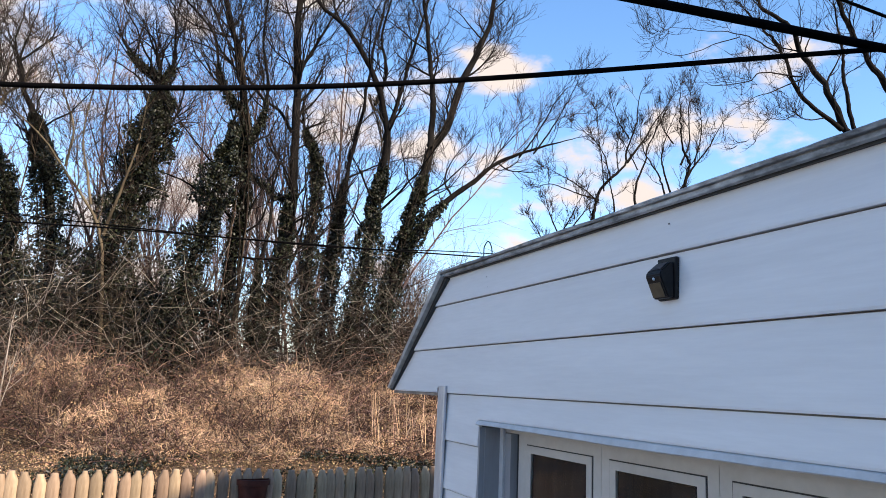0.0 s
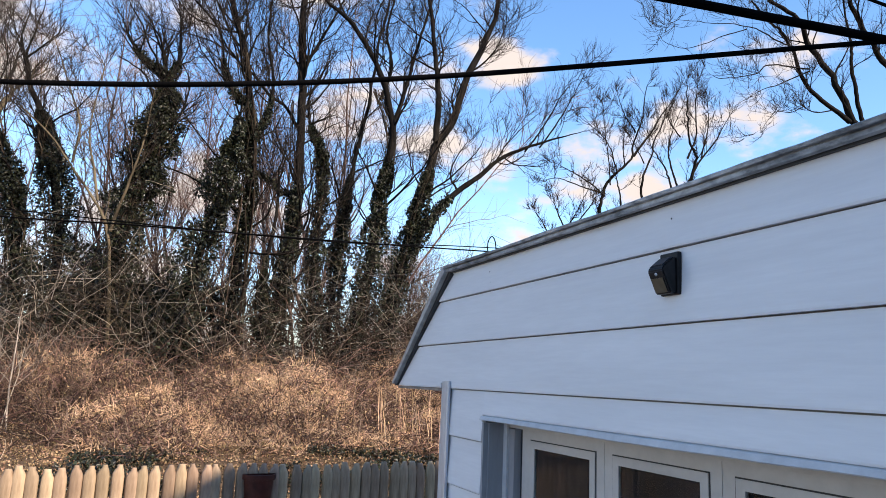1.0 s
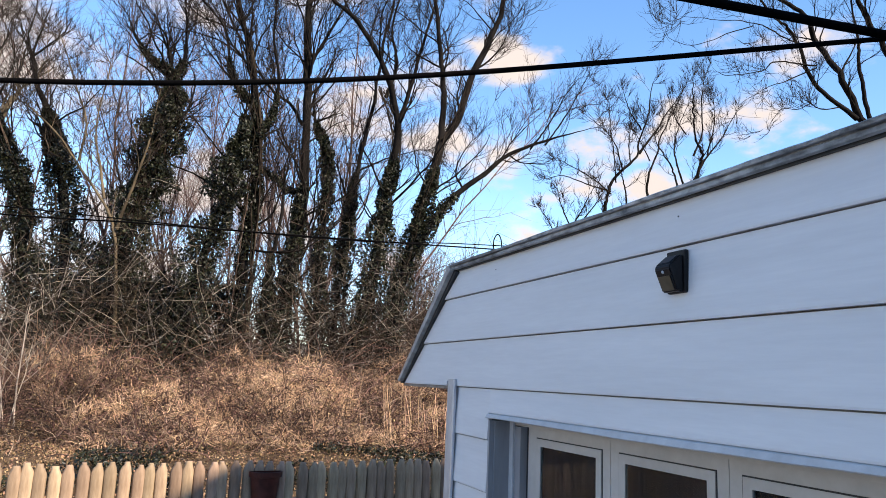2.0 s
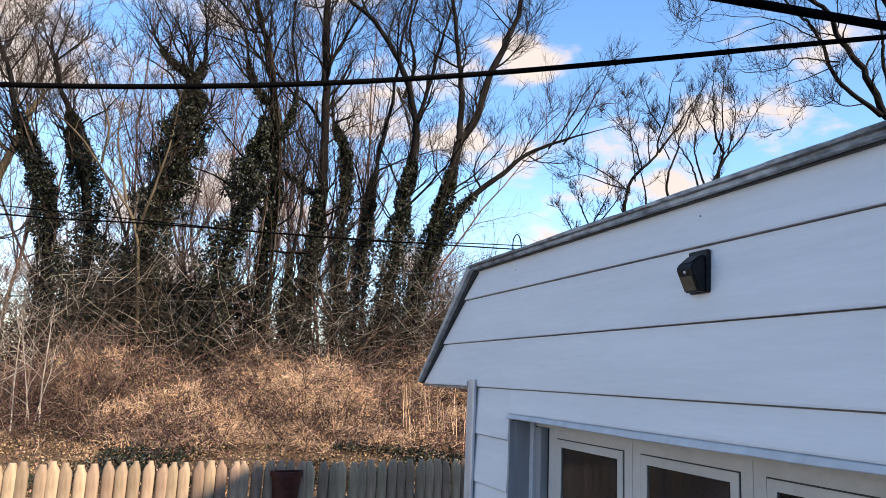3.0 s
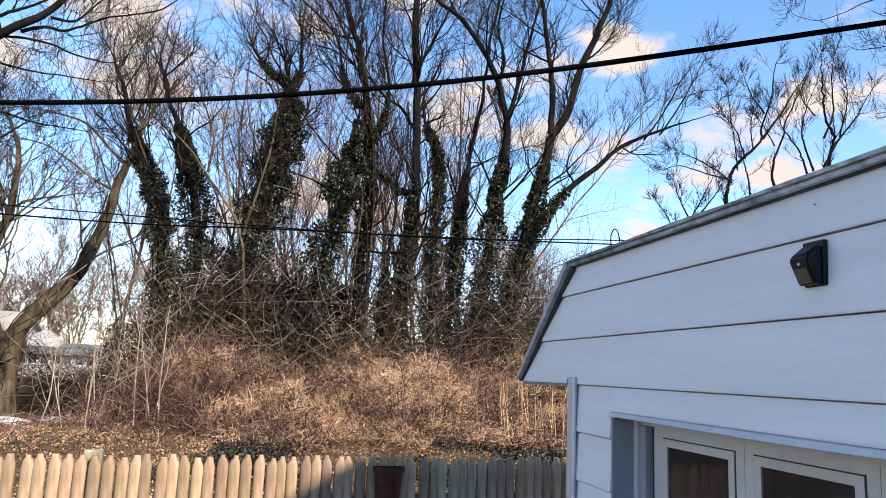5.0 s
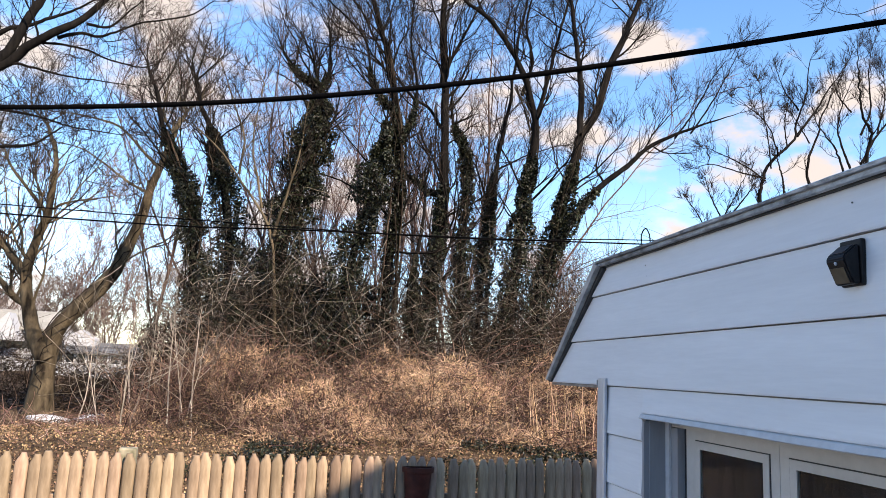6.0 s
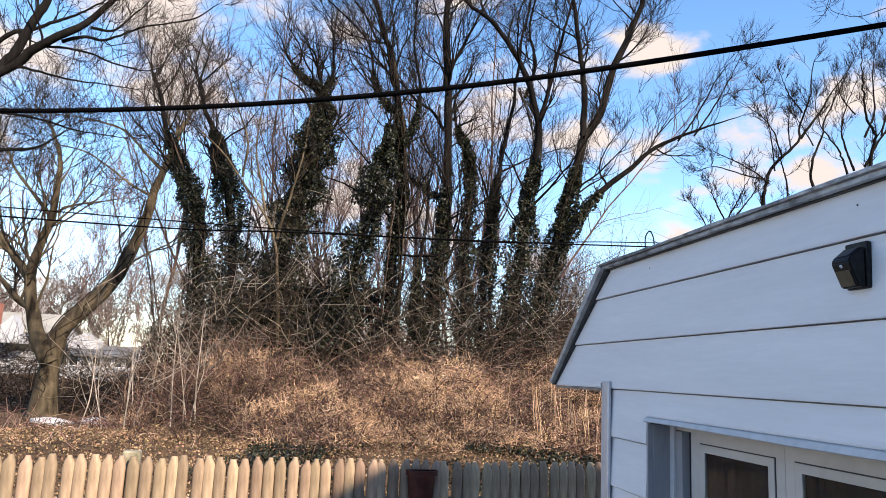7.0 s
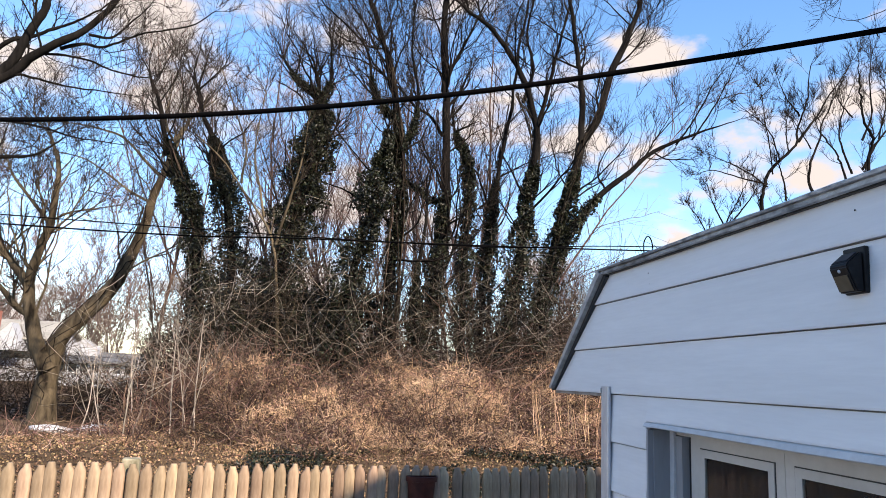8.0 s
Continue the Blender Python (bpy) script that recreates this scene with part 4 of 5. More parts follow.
stem(12.7, [(-6.12, 7.78), (-5.76, 7.96), (-5.38, 7.94), (-4.83, 8.23), (-3.97, 8.46), (-3.52, 8.83)], 0.036, 0.008, 0.7)
stem(12.7, [(-7.49, 6.54), (-6.87, 7.18), (-6.50, 7.20), (-6.13, 7.14), (-5.65, 7.10), (-4.85, 7.09)], 0.035, 0.008, 0.5)
stem(12.7, [(-8.00, 5.80), (-7.29, 6.33), (-6.75, 6.37), (-6.20, 6.32), (-5.73, 6.20), (-4.92, 6.13)], 0.04, 0.008, 0.6)
stem(12.7, [(-7.57, 7.07), (-7.04, 7.75), (-6.60, 7.95), (-6.17, 8.21), (-5.82, 8.45), (-5.39, 8.87)], 0.05, 0.012, 0.8)
stem(12.7, [(-5.68, 8.11), (-5.30, 8.11), (-4.96, 8.49), (-4.66, 8.87)], 0.03, 0.008, 0.6)
stem(12.7, [(-8.11, 4.90), (-7.34, 5.52), (-6.84, 5.70), (-6.31, 5.80), (-5.90, 6.13)], 0.06, 0.014, 0.6)
tree("bare_tree", "wide bare tree with heavy dark limbs", 22, limbs=9, reach=1.3, lo=0.3, vines=0)
stem(23, [(14.51, 7.71), (14.67, 8.99), (14.81, 9.82), (15.38, 10.85), (16.18, 11.71), (16.27, 12.73), (16.49, 13.43), (16.65, 14.76)], 0.1, 0.016, 0.6)
stem(23, [(16.18, 11.71), (17.00, 12.81), (17.65, 13.80), (18.63, 15.13)], 0.055, 0.012, 0.5)
stem(23, [(16.27, 12.73), (15.75, 13.46), (15.42, 14.26)], 0.035, 0.012, 0.5)
stem(23, [(14.81, 9.82), (14.09, 10.27), (13.18, 10.67), (12.51, 10.88)], 0.035, 0.01, 0.5)
stem(23, [(14.81, 9.93), (13.85, 10.05), (12.72, 10.26), (11.94, 10.05)], 0.035, 0.01, 0.5)
stem(23, [(15.38, 10.85), (15.10, 11.68), (14.49, 12.35), (13.65, 12.85)], 0.035, 0.01, 0.6)
stem(23, [(15.05, 10.32), (14.86, 11.39), (14.75, 12.49), (14.69, 13.60)], 0.03, 0.01, 0.6)
stem(23, [(15.74, 11.22), (15.66, 12.14), (15.81, 13.06)], 0.03, 0.01, 0.5)
stem(23, [(15.50, 7.79), (15.59, 9.18), (15.42, 10.25), (15.21, 10.73)], 0.05, 0.02, 0.4)
tree("bare_tree", "bushy bare tree beyond the shed roof", 23, limbs=13, reach=1.15, wigs=0.1, lo=0.15, vines=0, stout=1.35, levels=3)
stem(23.5, [(16.68, 7.97), (16.64, 9.83), (16.51, 10.82), (17.09, 11.74), (17.42, 12.63), (17.95, 13.54), (18.59, 14.75)], 0.08, 0.014, 0.6)
stem(23.5, [(17.08, 11.67), (16.63, 12.42), (16.28, 12.84)], 0.03, 0.01, 0.5)
stem(23.5, [(18.37, 8.11), (18.45, 10.68), (18.11, 11.62), (17.37, 12.55), (17.16, 13.52)], 0.06, 0.012, 0.6)
tree("bare_tree", "slender forked bare tree beyond the shed roof", 33, limbs=13, reach=1.15, wigs=0.1, lo=0.3, vines=0, stout=1.35, levels=3)
stem(24, [(19.65, 8.30), (19.72, 11.24), (19.79, 12.47), (19.43, 13.38), (19.32, 14.57), (19.16, 15.52)], 0.11, 0.016, 0.7)
stem(24, [(19.72, 11.24), (20.55, 12.62), (21.39, 13.60), (22.28, 14.93)], 0.06, 0.015, 0.7)
stem(24, [(19.79, 12.47), (20.30, 13.60), (20.30, 14.93), (20.52, 16.44)], 0.05, 0.014, 0.7)
stem(24, [(19.43, 13.38), (18.83, 14.03), (18.62, 14.97)], 0.035, 0.012, 0.6)
stem(24, [(19.23, 11.01), (18.79, 12.36), (19.06, 13.58), (19.64, 14.85)], 0.05, 0.012, 0.7)
stem(24, [(20.55, 12.62), (21.03, 14.05), (20.99, 15.51)], 0.04, 0.012, 0.7)
tree("bare_tree", "dense forked bare tree beyond the shed roof", 24, limbs=14, reach=1.2, wigs=0.1, lo=0.2, vines=0, stout=1.35, levels=3)
stem(22, [(12.38, 6.37), (12.51, 7.97), (12.75, 8.79), (13.02, 9.43)], 0.05, 0.012, 0.8)
stem(22, [(12.51, 7.77), (12.00, 8.73), (11.79, 9.31)], 0.035, 0.01, 0.8)
stem(22, [(12.51, 7.87), (13.40, 8.96), (13.74, 9.46)], 0.035, 0.01, 0.7)
stem(22, [(12.07, 6.94), (11.46, 8.08), (11.08, 8.54)], 0.03, 0.01, 0.7)
tree("bare_tree", "low twiggy tree at the roof edge", 34, limbs=12, reach=0.9, wigs=0.1, lo=0.2, vines=0, stout=1.2, levels=3)
stem(12, [(15.49, 6.44), (15.17, 8.47), (14.70, 9.26), (14.21, 10.11), (13.91, 10.82), (13.52, 11.51), (13.06, 11.86), (12.61, 12.21), (12.25, 12.59)], 0.12, 0.04, 0.5)
stem(12, [(14.58, 9.24), (13.41, 9.80), (12.89, 10.59), (12.54, 11.12), (12.19, 11.42), (11.57, 11.87)], 0.065, 0.02, 0.6)
stem(12, [(15.05, 9.33), (14.88, 10.40), (14.76, 11.16), (14.75, 11.80), (14.62, 12.73)], 0.06, 0.02, 0.5)
stem(12, [(17.41, 8.52), (16.73, 10.30), (16.12, 11.14), (15.39, 11.95), (14.82, 12.62), (14.45, 13.18)], 0.1, 0.05, 0.5)
stem(12, [(13.26, 10.40), (11.94, 10.24), (11.57, 9.94), (10.51, 9.61), (10.21, 9.66)], 0.022, 0.005, 0.3)
stem(12, [(12.86, 10.82), (11.80, 11.02), (10.73, 10.99), (9.22, 10.74)], 0.022, 0.005, 0.5)
stem(12, [(11.26, 11.00), (10.55, 10.68), (10.03, 10.39), (9.37, 10.12), (8.89, 10.13), (8.65, 10.31)], 0.014, 0.004, 0.15)
stem(12, [(13.29, 10.35), (12.28, 9.79), (11.73, 9.54), (10.83, 8.93)], 0.018, 0.004, 0.25)
stem(12, [(14.16, 9.49), (13.37, 9.27), (13.00, 9.42), (13.13, 9.89)], 0.018, 0.006, 0.3)
stem(12, [(13.00, 9.35), (12.61, 9.13), (12.06, 9.02), (11.58, 8.44)], 0.014, 0.004, 0.3)
tree("bare_tree", "tall bare tree with upswept grey limbs", 25, limbs=16, reach=1.5, lo=0.3, vines=0, wigs=0.14)


# ---- brush on the bank ----
def brush_top(x, y):
    """How high the thicket stands over the soil."""
    x, y = np.asarray(x, float), np.asarray(y, float)
    front = 8.9 + 3.4 * np.clip((-x - 1.2) / 2.6, 0, 1)
    body = np.clip((y - front) / 2.6, 0, 1) * np.clip((x + 5.6) / 1.4, 0.1, 1)
    lumps = 0.74 + 0.20 * np.sin(x * 1.7 + 0.5 * y) + 0.18 * np.sin(x * 3.9 - y * 1.3) + 0.16 * np.sin(y * 2.1 + x * 0.6 + 2)
    return 0.04 + 1.0 * body * np.clip(lumps, 0.25, 1.3)


def tangle(name, label, category, material, rng, n, pick, length, radius, droop=-0.12, wig=0.3, up=0.5, segs=5):
    """A mass of curled twigs that fills a space."""
    P0 = pick(n)
    n = len(P0)
    D = rng.normal(0, 1, (n, 3)) * np.array([1, 1, 0.6]) + np.array([0, 0, up])
    A = grow(rng, P0, D, rng.uniform(*length, n), rng.uniform(*radius, n), segs, wig, droop, 0.4)
    V, F = tubes([(*A, 3)])
    ob = link_mesh(name, array_mesh(name, V, F), material)
    return tagged(ob, label, category, kind="stuff")


def patchy(x, y, scale, seed):
    return np.array([noise.noise((a * scale + seed, b * scale, seed * 0.7)) for a, b in zip(x, y)])


def build_brush():
    rng = np.random.default_rng(40)

    def in_mound(n, lo=0.0, hi=1.0, x0=-8.5, x1=9.5, y0=8.8, y1=16.5):
        x, y = rng.uniform(x0, x1, n), rng.uniform(y0, y1, n)
        keep = (brush_top(x, y) > 0.16) | (rng.uniform(0, 1, n) < 0.10)
        x, y = x[keep], y[keep]
        return np.stack((x, y, ground_z(x, y) + brush_top(x, y) * rng.uniform(lo, hi, len(x))), 1)

    def straw_spots(n):
        p = in_mound(n * 8, 0.1, 1.05, -6.5, 9.5, 8.7, 14.0)
        keep = patchy(p[:, 0], p[:, 1] + p[:, 2] * 2, 1.1, 5.0) > 0.09 - 0.12 * (p[:, 0] > -1.0)
        return p[keep & (brush_top(p[:, 0], p[:, 1]) > 0.12)][:n]

    tangle("bramble_thicket", "tangled reddish-brown bramble canes on the bank", "brush", M_CANE, rng, 19000, in_mound, (0.15, 0.6), (0.0035, 0.007), segs=3)
    # dark-coloured canes mixed through the mound as its shaded gaps
    tangle("dark_brambles", "bramble stems coloured dark for the shade inside the thicket", "brush", M_CANE_SHADE, rng, 12500, in_mound, (0.2, 0.7), (0.004, 0.008), segs=3)
    tangle("bleached_canes", "bleached pale stems lying over the brambles", "brush", M_CANE_PALE, rng, 7000, in_mound, (0.15, 0.6), (0.003, 0.0055), segs=4, wig=0.35)
    # long arching canes
    n = 2600
    x, y = rng.uniform(-8.5, 9.5, n), rng.uniform(10.8, 16.5, n)
    L = rng.uniform(0.9, 2.3, n) * (0.35 + brush_top(x, y))
    D = np.stack((rng.normal(0, 0.6, n), rng.normal(-0.1, 0.5, n), np.ones(n)), 1)
    A = grow(rng, np.stack((x, y, ground_z(x, y) - 0.03), 1), D, L, rng.uniform(0.004, 0.009, n), 7, 0.15, -0.26, 0.4)
    V, F = tubes([(*A, 3)])
    ob = link_mesh("bramble_canes", array_mesh("bramble_canes", V, F), M_CANE)
    tagged(ob, "long arching bramble canes over the thicket", "brush", kind="stuff")
    p = straw_spots(820)
    k = np.repeat(np.arange(len(p)), rng.integers(15, 75, len(p)))
    P0 = p[k] + rng.normal(0, 0.13, (len(k), 3)) * np.array([0.8, 0.8, 0.55])
    D = rng.normal(0, 0.7, (len(k), 3)) + np.array([0, -0.1, 0.8])
    A = grow(rng, P0, D, rng.uniform(0.05, 0.16, len(k)), np.full(len(k), 0.0042), 1, 0.4, -0.25, 0.3)
    V, F = tubes([(*A, 3)])
    ob = link_mesh("dry_grass", array_mesh("dry_grass", V, F), M_GRASS)
    tagged(ob, "sunlit tufts of dry straw-coloured grass", "grass", kind="stuff")

    p = in_mound(34000, 0.15, 1.05)
    V, F = leaves(rng, p, 0.05, 0.0, 0.35, 0.55)
    ob = link_mesh("clinging_leaves", array_mesh("clinging_leaves", V, F), M_LITTER)
    tagged(ob, "curled brown leaves caught in the brambles", "leaves", kind="stuff")

    def under_trees(n):
        x, y = rng.uniform(-5.2, 6.5, n), rng.uniform(14, 19.5, n)
        h = np.abs(rng.normal(0, 1.15, n)) * np.clip((x + 5.6) / 1.5, 0.12, 1.0)
        return np.stack((x, y, ground_z(x, y) + np.where(x < -4.8, 0.1, 0.6) + h), 1)

    tangle("undergrowth", "grey-brown tangle of undergrowth between the trunks", "undergrowth", M_VINE, rng, 8500, under_trees, (0.4, 1.5), (0.003, 0.009), -0.08, 0.26, 0.4, 3)
    def round_trunks(n):
        x, y = rng.uniform(-5.5, 5.2, n), rng.uniform(13.6, 16.5, n)
        return np.stack((x, y, ground_z(x, y) + 0.5 + np.abs(rng.normal(0, 1.3, n))), 1)

    tangle("pale_twigs", "pale thin leafless twigs crossing the trunks", "twigs", M_SAPLING, rng, 1000, round_trunks, (0.5, 1.6), (0.0025, 0.006), 0.02, 0.16, 0.5, 5)

    def far_side(n):
        x, y = rng.uniform(-17, -5.5, n), rng.uniform(21.5, 25.5, n)
        return np.stack((x, y, ground_z(x, y) + rng.uniform(0, 1, n) ** 1.2 * (1.2 + 0.25 * np.sin(x * 1.9) + 0.75 * np.clip((-x - 8.0) / 0.8, 0, 1))), 1)

    tangle("side_brush", "dark brown leafless brush before the houses", "brush", M_VINE, rng, 7500, far_side, (0.3, 1.1), (0.005, 0.012), -0.08, 0.25, 0.6, 3)
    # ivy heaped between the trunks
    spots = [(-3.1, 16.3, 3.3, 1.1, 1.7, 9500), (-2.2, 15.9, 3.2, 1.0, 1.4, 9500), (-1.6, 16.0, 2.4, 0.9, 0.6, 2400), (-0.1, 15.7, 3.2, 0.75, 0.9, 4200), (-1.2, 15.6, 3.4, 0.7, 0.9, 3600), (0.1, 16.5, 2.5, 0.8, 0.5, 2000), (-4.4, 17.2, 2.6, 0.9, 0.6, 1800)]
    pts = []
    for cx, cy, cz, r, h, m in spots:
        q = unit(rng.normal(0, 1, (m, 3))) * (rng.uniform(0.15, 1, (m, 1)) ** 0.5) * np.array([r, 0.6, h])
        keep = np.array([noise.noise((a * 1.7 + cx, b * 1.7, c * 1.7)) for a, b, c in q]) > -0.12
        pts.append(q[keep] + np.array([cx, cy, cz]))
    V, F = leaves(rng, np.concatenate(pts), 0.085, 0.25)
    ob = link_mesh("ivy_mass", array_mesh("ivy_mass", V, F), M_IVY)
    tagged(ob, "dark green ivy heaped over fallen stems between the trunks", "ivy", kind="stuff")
    # fallen leaves and low ivy
    q = 90000
    x, y = rng.uniform(-9, 6, q), 7.4 + 7.6 * rng.uniform(0, 1, q) ** 1.4
    P = np.stack((x, y, ground_z(x, y) + 0.02 + np.abs(rng.normal(0, 0.03, q))), 1)
    V, F = leaves(rng, P, 0.027, 0.25)
    ob = link_mesh("leaf_litter", array_mesh("leaf_litter", V, F), M_LITTER)
    tagged(ob, "brown fallen leaves covering the bank", "leaf litter", kind="stuff")
    q = 20000
    x, y = rng.uniform(-2.6, 7, q), rng.uniform(8.0, 9.8, q)
    keep = patchy(x, y, 0.8, 2.0) + 0.15 * (x > -2) > 0.0
    x, y = x[keep], y[keep]
    P = np.stack((x, y, ground_z(x, y) + 0.03 + np.abs(rng.normal(0, 0.05, len(x)))), 1)
    V, F = leaves(rng, P, 0.042, 0.3)
    ob = link_mesh("ground_ivy", array_mesh("ground_ivy", V, F), M_IVY)
    tagged(ob, "low dark green ivy along the bank", "ivy", kind="stuff")
    # upright dry stalks
    n = 60
    x, y = rng.normal(3.0, 0.7, n), rng.uniform(9.5, 11.5, n)
    D = np.stack((rng.normal(-0.08, 0.06, n), rng.normal(0, 0.05, n), np.ones(n)), 1)
    A = grow(rng, np.stack((x, y, ground_z(x, y)), 1), D, rng.uniform(0.5, 1.15, n), rng.uniform(0.003, 0.006, n), 4, 0.06, 0.0, 0.5)
    V, F = tubes([(*A, 4)])
    ob = link_mesh("dry_stalks", array_mesh("dry_stalks", V, F), M_GRASS)
    tagged(ob, "upright dry pale stalks in the brush", "stalks", kind="stuff")
    # upright reddish shoots at the open end of the thicket
    n = 230
    x, y = rng.uniform(-4.3, -1.9, n), rng.uniform(12.2, 14.6, n)
    D = np.stack((rng.normal(0, 0.3, n), rng.normal(0, 0.2, n), np.ones(n)), 1)
    A = grow(rng, np.stack((x, y, ground_z(x, y) - 0.05), 1), D, rng.uniform(0.4, 1.5, n), rng.uniform(0.004, 0.009, n), 6, 0.09, 0.0, 0.35)
    P0, D0, R0, k = sprout(rng, A[0], A[1], 4, 0.25, 1.0, 45)
    B = grow(rng, P0, D0, rng.uniform(0.15, 0.6, len(P0)), np.full(len(P0), 0.004), 4, 0.15, 0.0, 0.4)
    V, F = tubes([(*A, 4), (*B, 3)])
    ob = link_mesh("upright_shoots", array_mesh("upright_shoots", V, F), M_CANE)
    tagged(ob, "upright reddish-brown leafless shoots at the thicket edge", "brush", kind="stuff")
    # slim saplings
    n = 17
    x, y = rng.uniform(-5.3, -3.0, n), rng.uniform(11.4, 14, n)
    D = np.stack((rng.normal(0, 0.12, n), rng.normal(0, 0.1, n), np.ones(n)), 1)
    A = grow(rng, np.stack((x, y, ground_z(x, y) - 0.05), 1), D, rng.uniform(0.9, 2.9, n), rng.uniform(0.007, 0.016, n), 10, 0.05, 0.03, 0.25)
    P0, D0, R0, k = sprout(rng, A[0], A[1], 7, 0.3, 1.0, 45)
    B = grow(rng, P0, D0, rng.uniform(0.3, 1.1, len(P0)), np.full(len(P0), 0.005), 5, 0.12, 0.05, 0.4)
    V, F = tubes([(*A, 5), (*B, 3)])
    ob = link_mesh("saplings", array_mesh("saplings", V, F, True), M_SAPLING)
    tagged(ob, "slim pale saplings standing in the brush", "saplings", kind="stuff")


build_brush()


# ---- woods further back ----
def woods(name, label, seed, n, x0, x1, y0, y1, h0, h1, material, tips, dense=12, fine=7, tip_r=0.006):
    rng = np.random.default_rng(seed)
    x, y = rng.uniform(x0, x1, n), rng.uniform(y0, y1, n)
    D = np.stack((rng.normal(0, 0.09, n), rng.normal(0, 0.05, n), np.ones(n)), 1)
    A = grow(rng, np.stack((x, y, ground_z(x, y) - 0.1), 1), D, rng.uniform(h0, h1, n), rng.uniform(0.025, 0.075, n), 12, 0.10, 0.03, 0.15)
    P0, D0, R0, k = sprout(rng, A[0], A[1], dense, 0.25, 1.0, 38)
    B = grow(rng, P0, D0 + np.array([0, 0, 0.3]), rng.uniform(0.8, 3.0, len(P0)), np.clip(R0 * 0.5, 0.01, 0.03), 6, 0.14, 0.06, 0.3)
    P0, D0, R0, k = sprout(rng, B[0], B[1], fine, 0.15, 1.0, 40)
    C = grow(rng, P0, D0, rng.uniform(0.4, 1.4, len(P0)), np.full(len(P0), tip_r), 2, 0.14, 0.06, 0.4)
    V, F = tubes([(*A, 6), (*B, 4)])
    ob = link_mesh(name, array_mesh(name, V, F, True), material)
    tagged(ob, label, "woods", kind="stuff")
    V, F = tubes([(*C, 3)])
    ob = link_mesh(name + "_tips", array_mesh(name, V, F), tips)
    tagged(ob, "fine pinkish twig tips of the bare woods", "twigs", kind="stuff")


woods("back_woods", "reddish bare winter trees close behind the ivy trees", 61, 48, -6.0, 4.3, 19.5, 29, 8.5, 13.5, M_TWIG_RED, M_TIP, 20, 11)
woods("low_woods", "young bare trees behind the shed corner", 62, 26, 4.2, 8.6, 19, 26, 3, 5.6, M_TWIG, M_TIP, 16, 8)
woods("far_woods", "bare winter woods standing further back", 60, 80, -14, 25, 62, 90, 5, 8, M_HAZE_WOOD, M_HAZE_WOOD, 14, 8, 0.02)
woods("side_woods", "tall pinkish bare trees behind the houses", 64, 34, -46, -17, 64, 72, 15, 22, M_TWIG_RED, M_TIP, 20, 12, 0.02)
woods("treeline", "distant bare treeline beyond the houses", 63, 160, -56, -14, 68, 84, 7, 11, M_HAZE_WOOD, M_HAZE_WOOD, 13, 7, 0.032)


# ---- houses in the distance ----
def build_house(label, x0, x1, y0, y1, z0, eave, ridge, wall_m, roof_m, windows, drop=0.85, tall=0.55):
    """A long low house: walls, pitched roof along x, windows in the near wall."""
    cx, cy = (x0 + x1) / 2, (y0 + y1) / 2
    h = thing("house", label, "house", (cx, cy, z0))
    inv = Matrix.Translation((-cx, -cy, -z0))
    def add(name, bm, m, lab=""):
        o = part(name, bm, m, h, lab)
        o.matrix_parent_inverse = inv
        return o
    add("wall", boxed((x0, y0, z0 - 0.3), (x1, y1, eave)), wall_m)
    add("gable", prism([(y0 + 0.02, eave), (cy, ridge - 0.15), (y1 - 0.02, eave)], "x", x0 + 0.1, x1 - 0.1), wall_m)
    add("roof", prism([(y0 - 0.4, eave - 0.1), (y0 - 0.4, eave + 0.02), (cy, ridge), (y1 + 0.4, eave + 0.02), (y1 + 0.4, eave - 0.1), (cy, ridge - 0.13)], "x", x0 - 0.3, x1 + 0.3), roof_m, "shingle roof")
    n = windows
    for i in range(n):
        wx = x0 + (i + 0.5) * (x1 - x0) / n
        w = 0.34 * (x1 - x0) / n
        zc, hh = eave - drop, tall
        add("window", boxed((wx - w, y0 - 0.03, zc - hh), (wx + w, y0 + 0.02, zc + hh)), M_DARKWIN, "dark window")
        add("window_frame", frame_y(wx - w - 0.06, wx + w + 0.06, zc - hh - 0.06, zc + hh + 0.06, y0 - 0.05, y0 - 0.031, 0.07), M_TRIM)
    return h, add


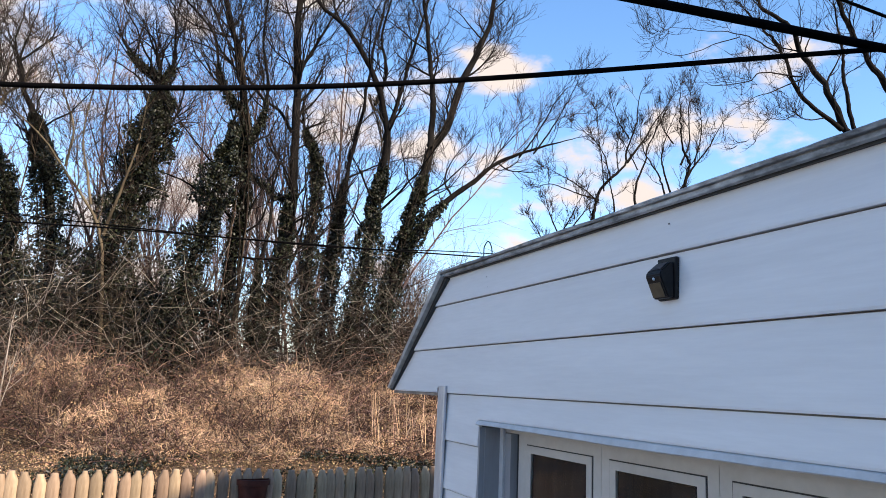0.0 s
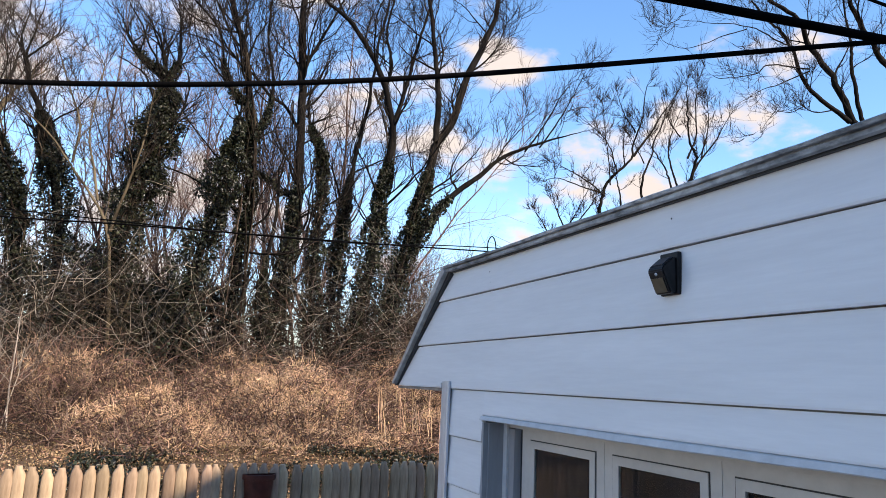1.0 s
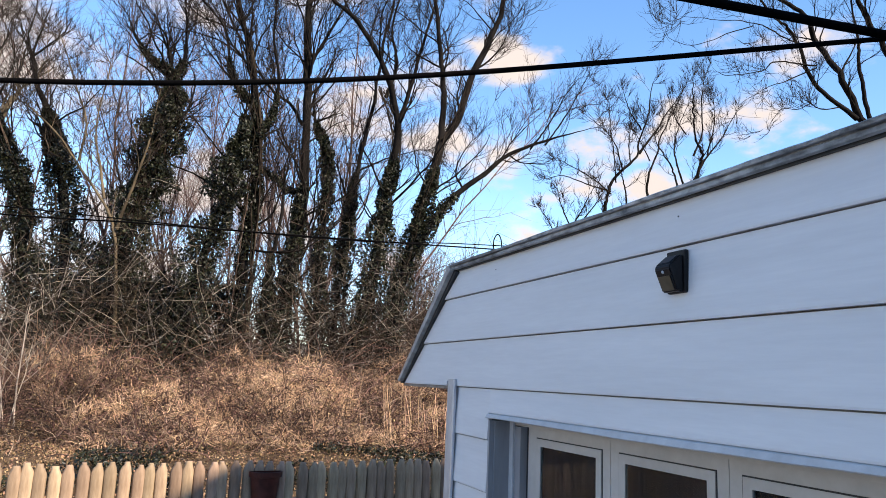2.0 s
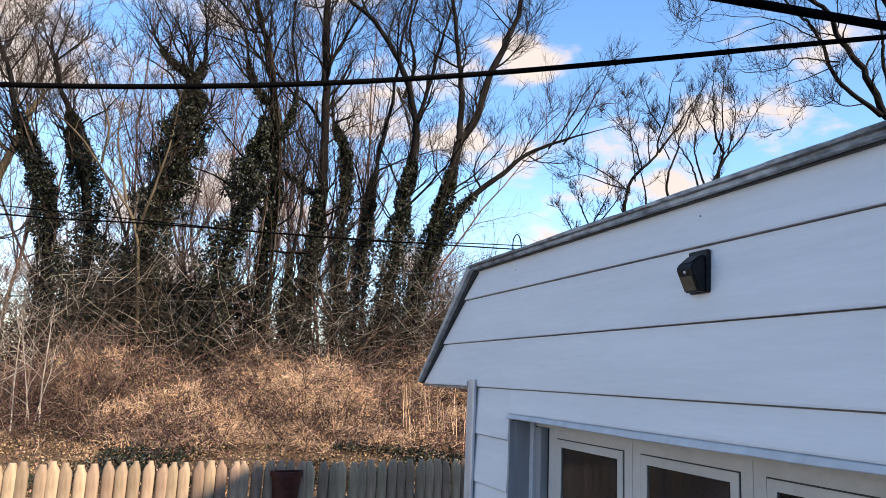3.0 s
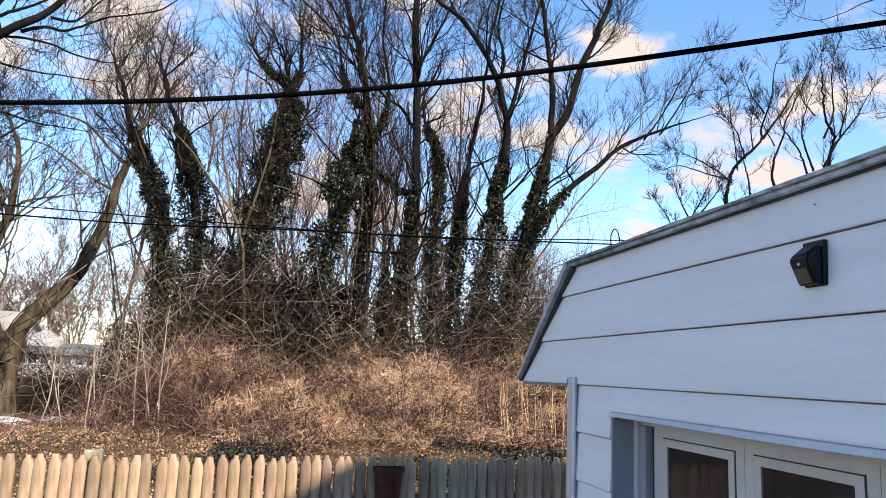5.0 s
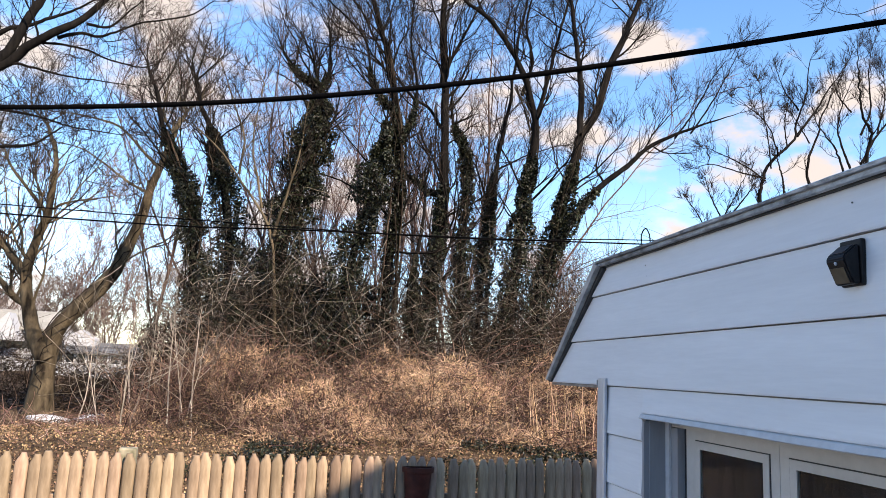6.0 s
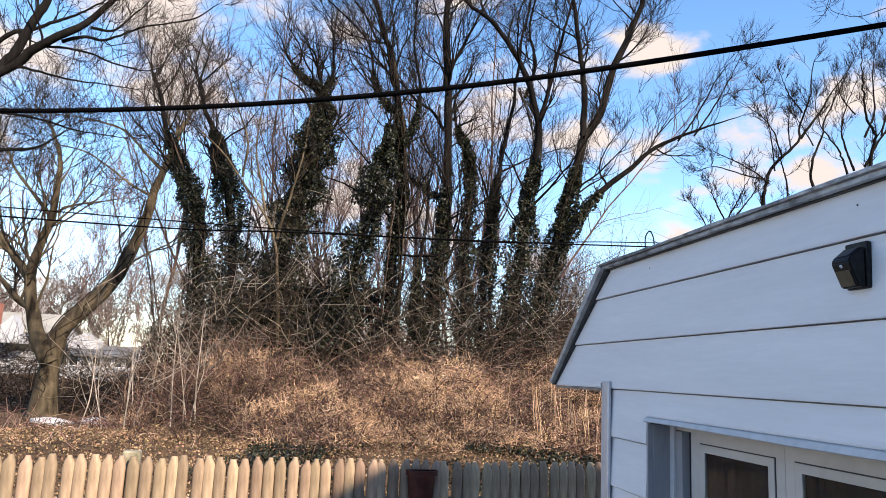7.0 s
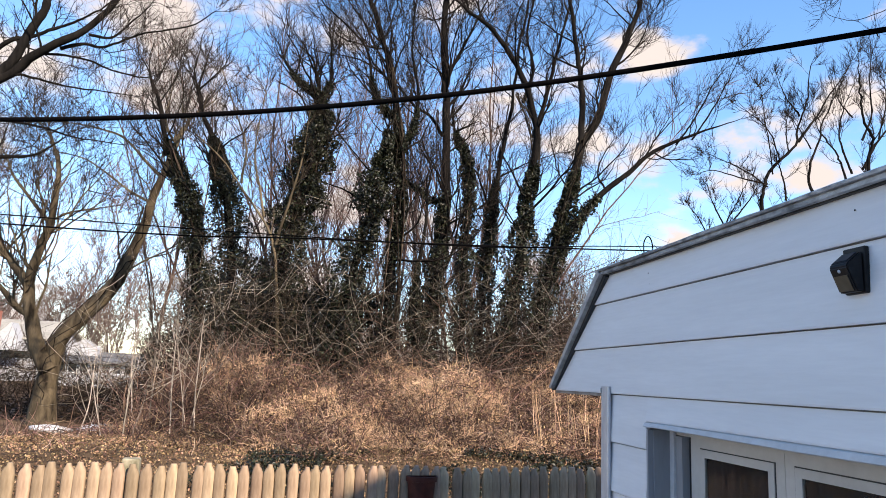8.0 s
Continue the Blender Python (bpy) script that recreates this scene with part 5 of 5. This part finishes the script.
def frame_y(x0, x1, z0, z1, y0, y1, w):
    bm = bmesh.new()
    box(bm, (x0, y0, z0), (x0 + w, y1, z1))
    box(bm, (x1 - w, y0, z0), (x1, y1, z1))
    box(bm, (x0 + w, y0, z1 - w), (x1 - w, y1, z1))
    box(bm, (x0 + w, y0, z0), (x1 - w, y1, z0 + w))
    return bm


h1, add1 = build_house("white bungalow with a pale roof and brick chimney", -33, -19.7, 55, 62, 1.1, 3.9, 5.35, M_HOUSE, M_ROOF_FAR, 4)
add1("chimney", boxed((-23.7, 54.2, 1.0), (-22.9, 54.9, 5.7)), M_BRICK, "red brick chimney")
add1("porch_gable", prism([(-22.6, 3.0), (-20.9, 3.0), (-21.75, 4.9), (-22.6, 4.0)], "y", 53.6, 54.9), M_HOUSE)
h2, add2 = build_house("low white house with a windowed porch and dark roof", -17.4, -12.2, 48, 53, 1.1, 2.45, 3.1, M_HOUSE, M_ROOF_DARK, 8, 0.42, 0.26)
add2("dormer", prism([(-16.6, 2.7), (-14.8, 2.7), (-14.8, 3.3), (-15.7, 3.85), (-16.6, 3.3)], "y", 49.2, 50.2), M_HOUSE)
build_house("pale long house glimpsed between the tree trunks", 0.5, 15.0, 46, 53, 1.1, 3.3, 4.3, M_HOUSE, M_ROOF_FAR, 6)


# ---- old snow ----
def build_snow():
    for cx, cy, rx, ry in ((-7.30, 18.6, 0.42, 0.42), (-6.40, 19.6, 0.50, 0.5), (-5.75, 20.4, 0.28, 0.2)):
        bm = bmesh.new()
        bmesh.ops.create_uvsphere(bm, u_segments=24, v_segments=10, radius=1.0)
        for v in bm.verts:
            w = 1 + 0.45 * noise.noise((v.co.x * 3 + cx, v.co.y * 3, 0))
            X, Y = cx + v.co.x * rx * w, cy + v.co.y * ry * w
            v.co = Vector((X, Y, float(ground_z(X, Y)) + 0.03 + max(v.co.z, -0.3) * 0.12))
        tagged(part("snow_patch", bm, M_SNOW, None, "", True), "melting patch of old snow on leaf litter", "snow")


build_snow()
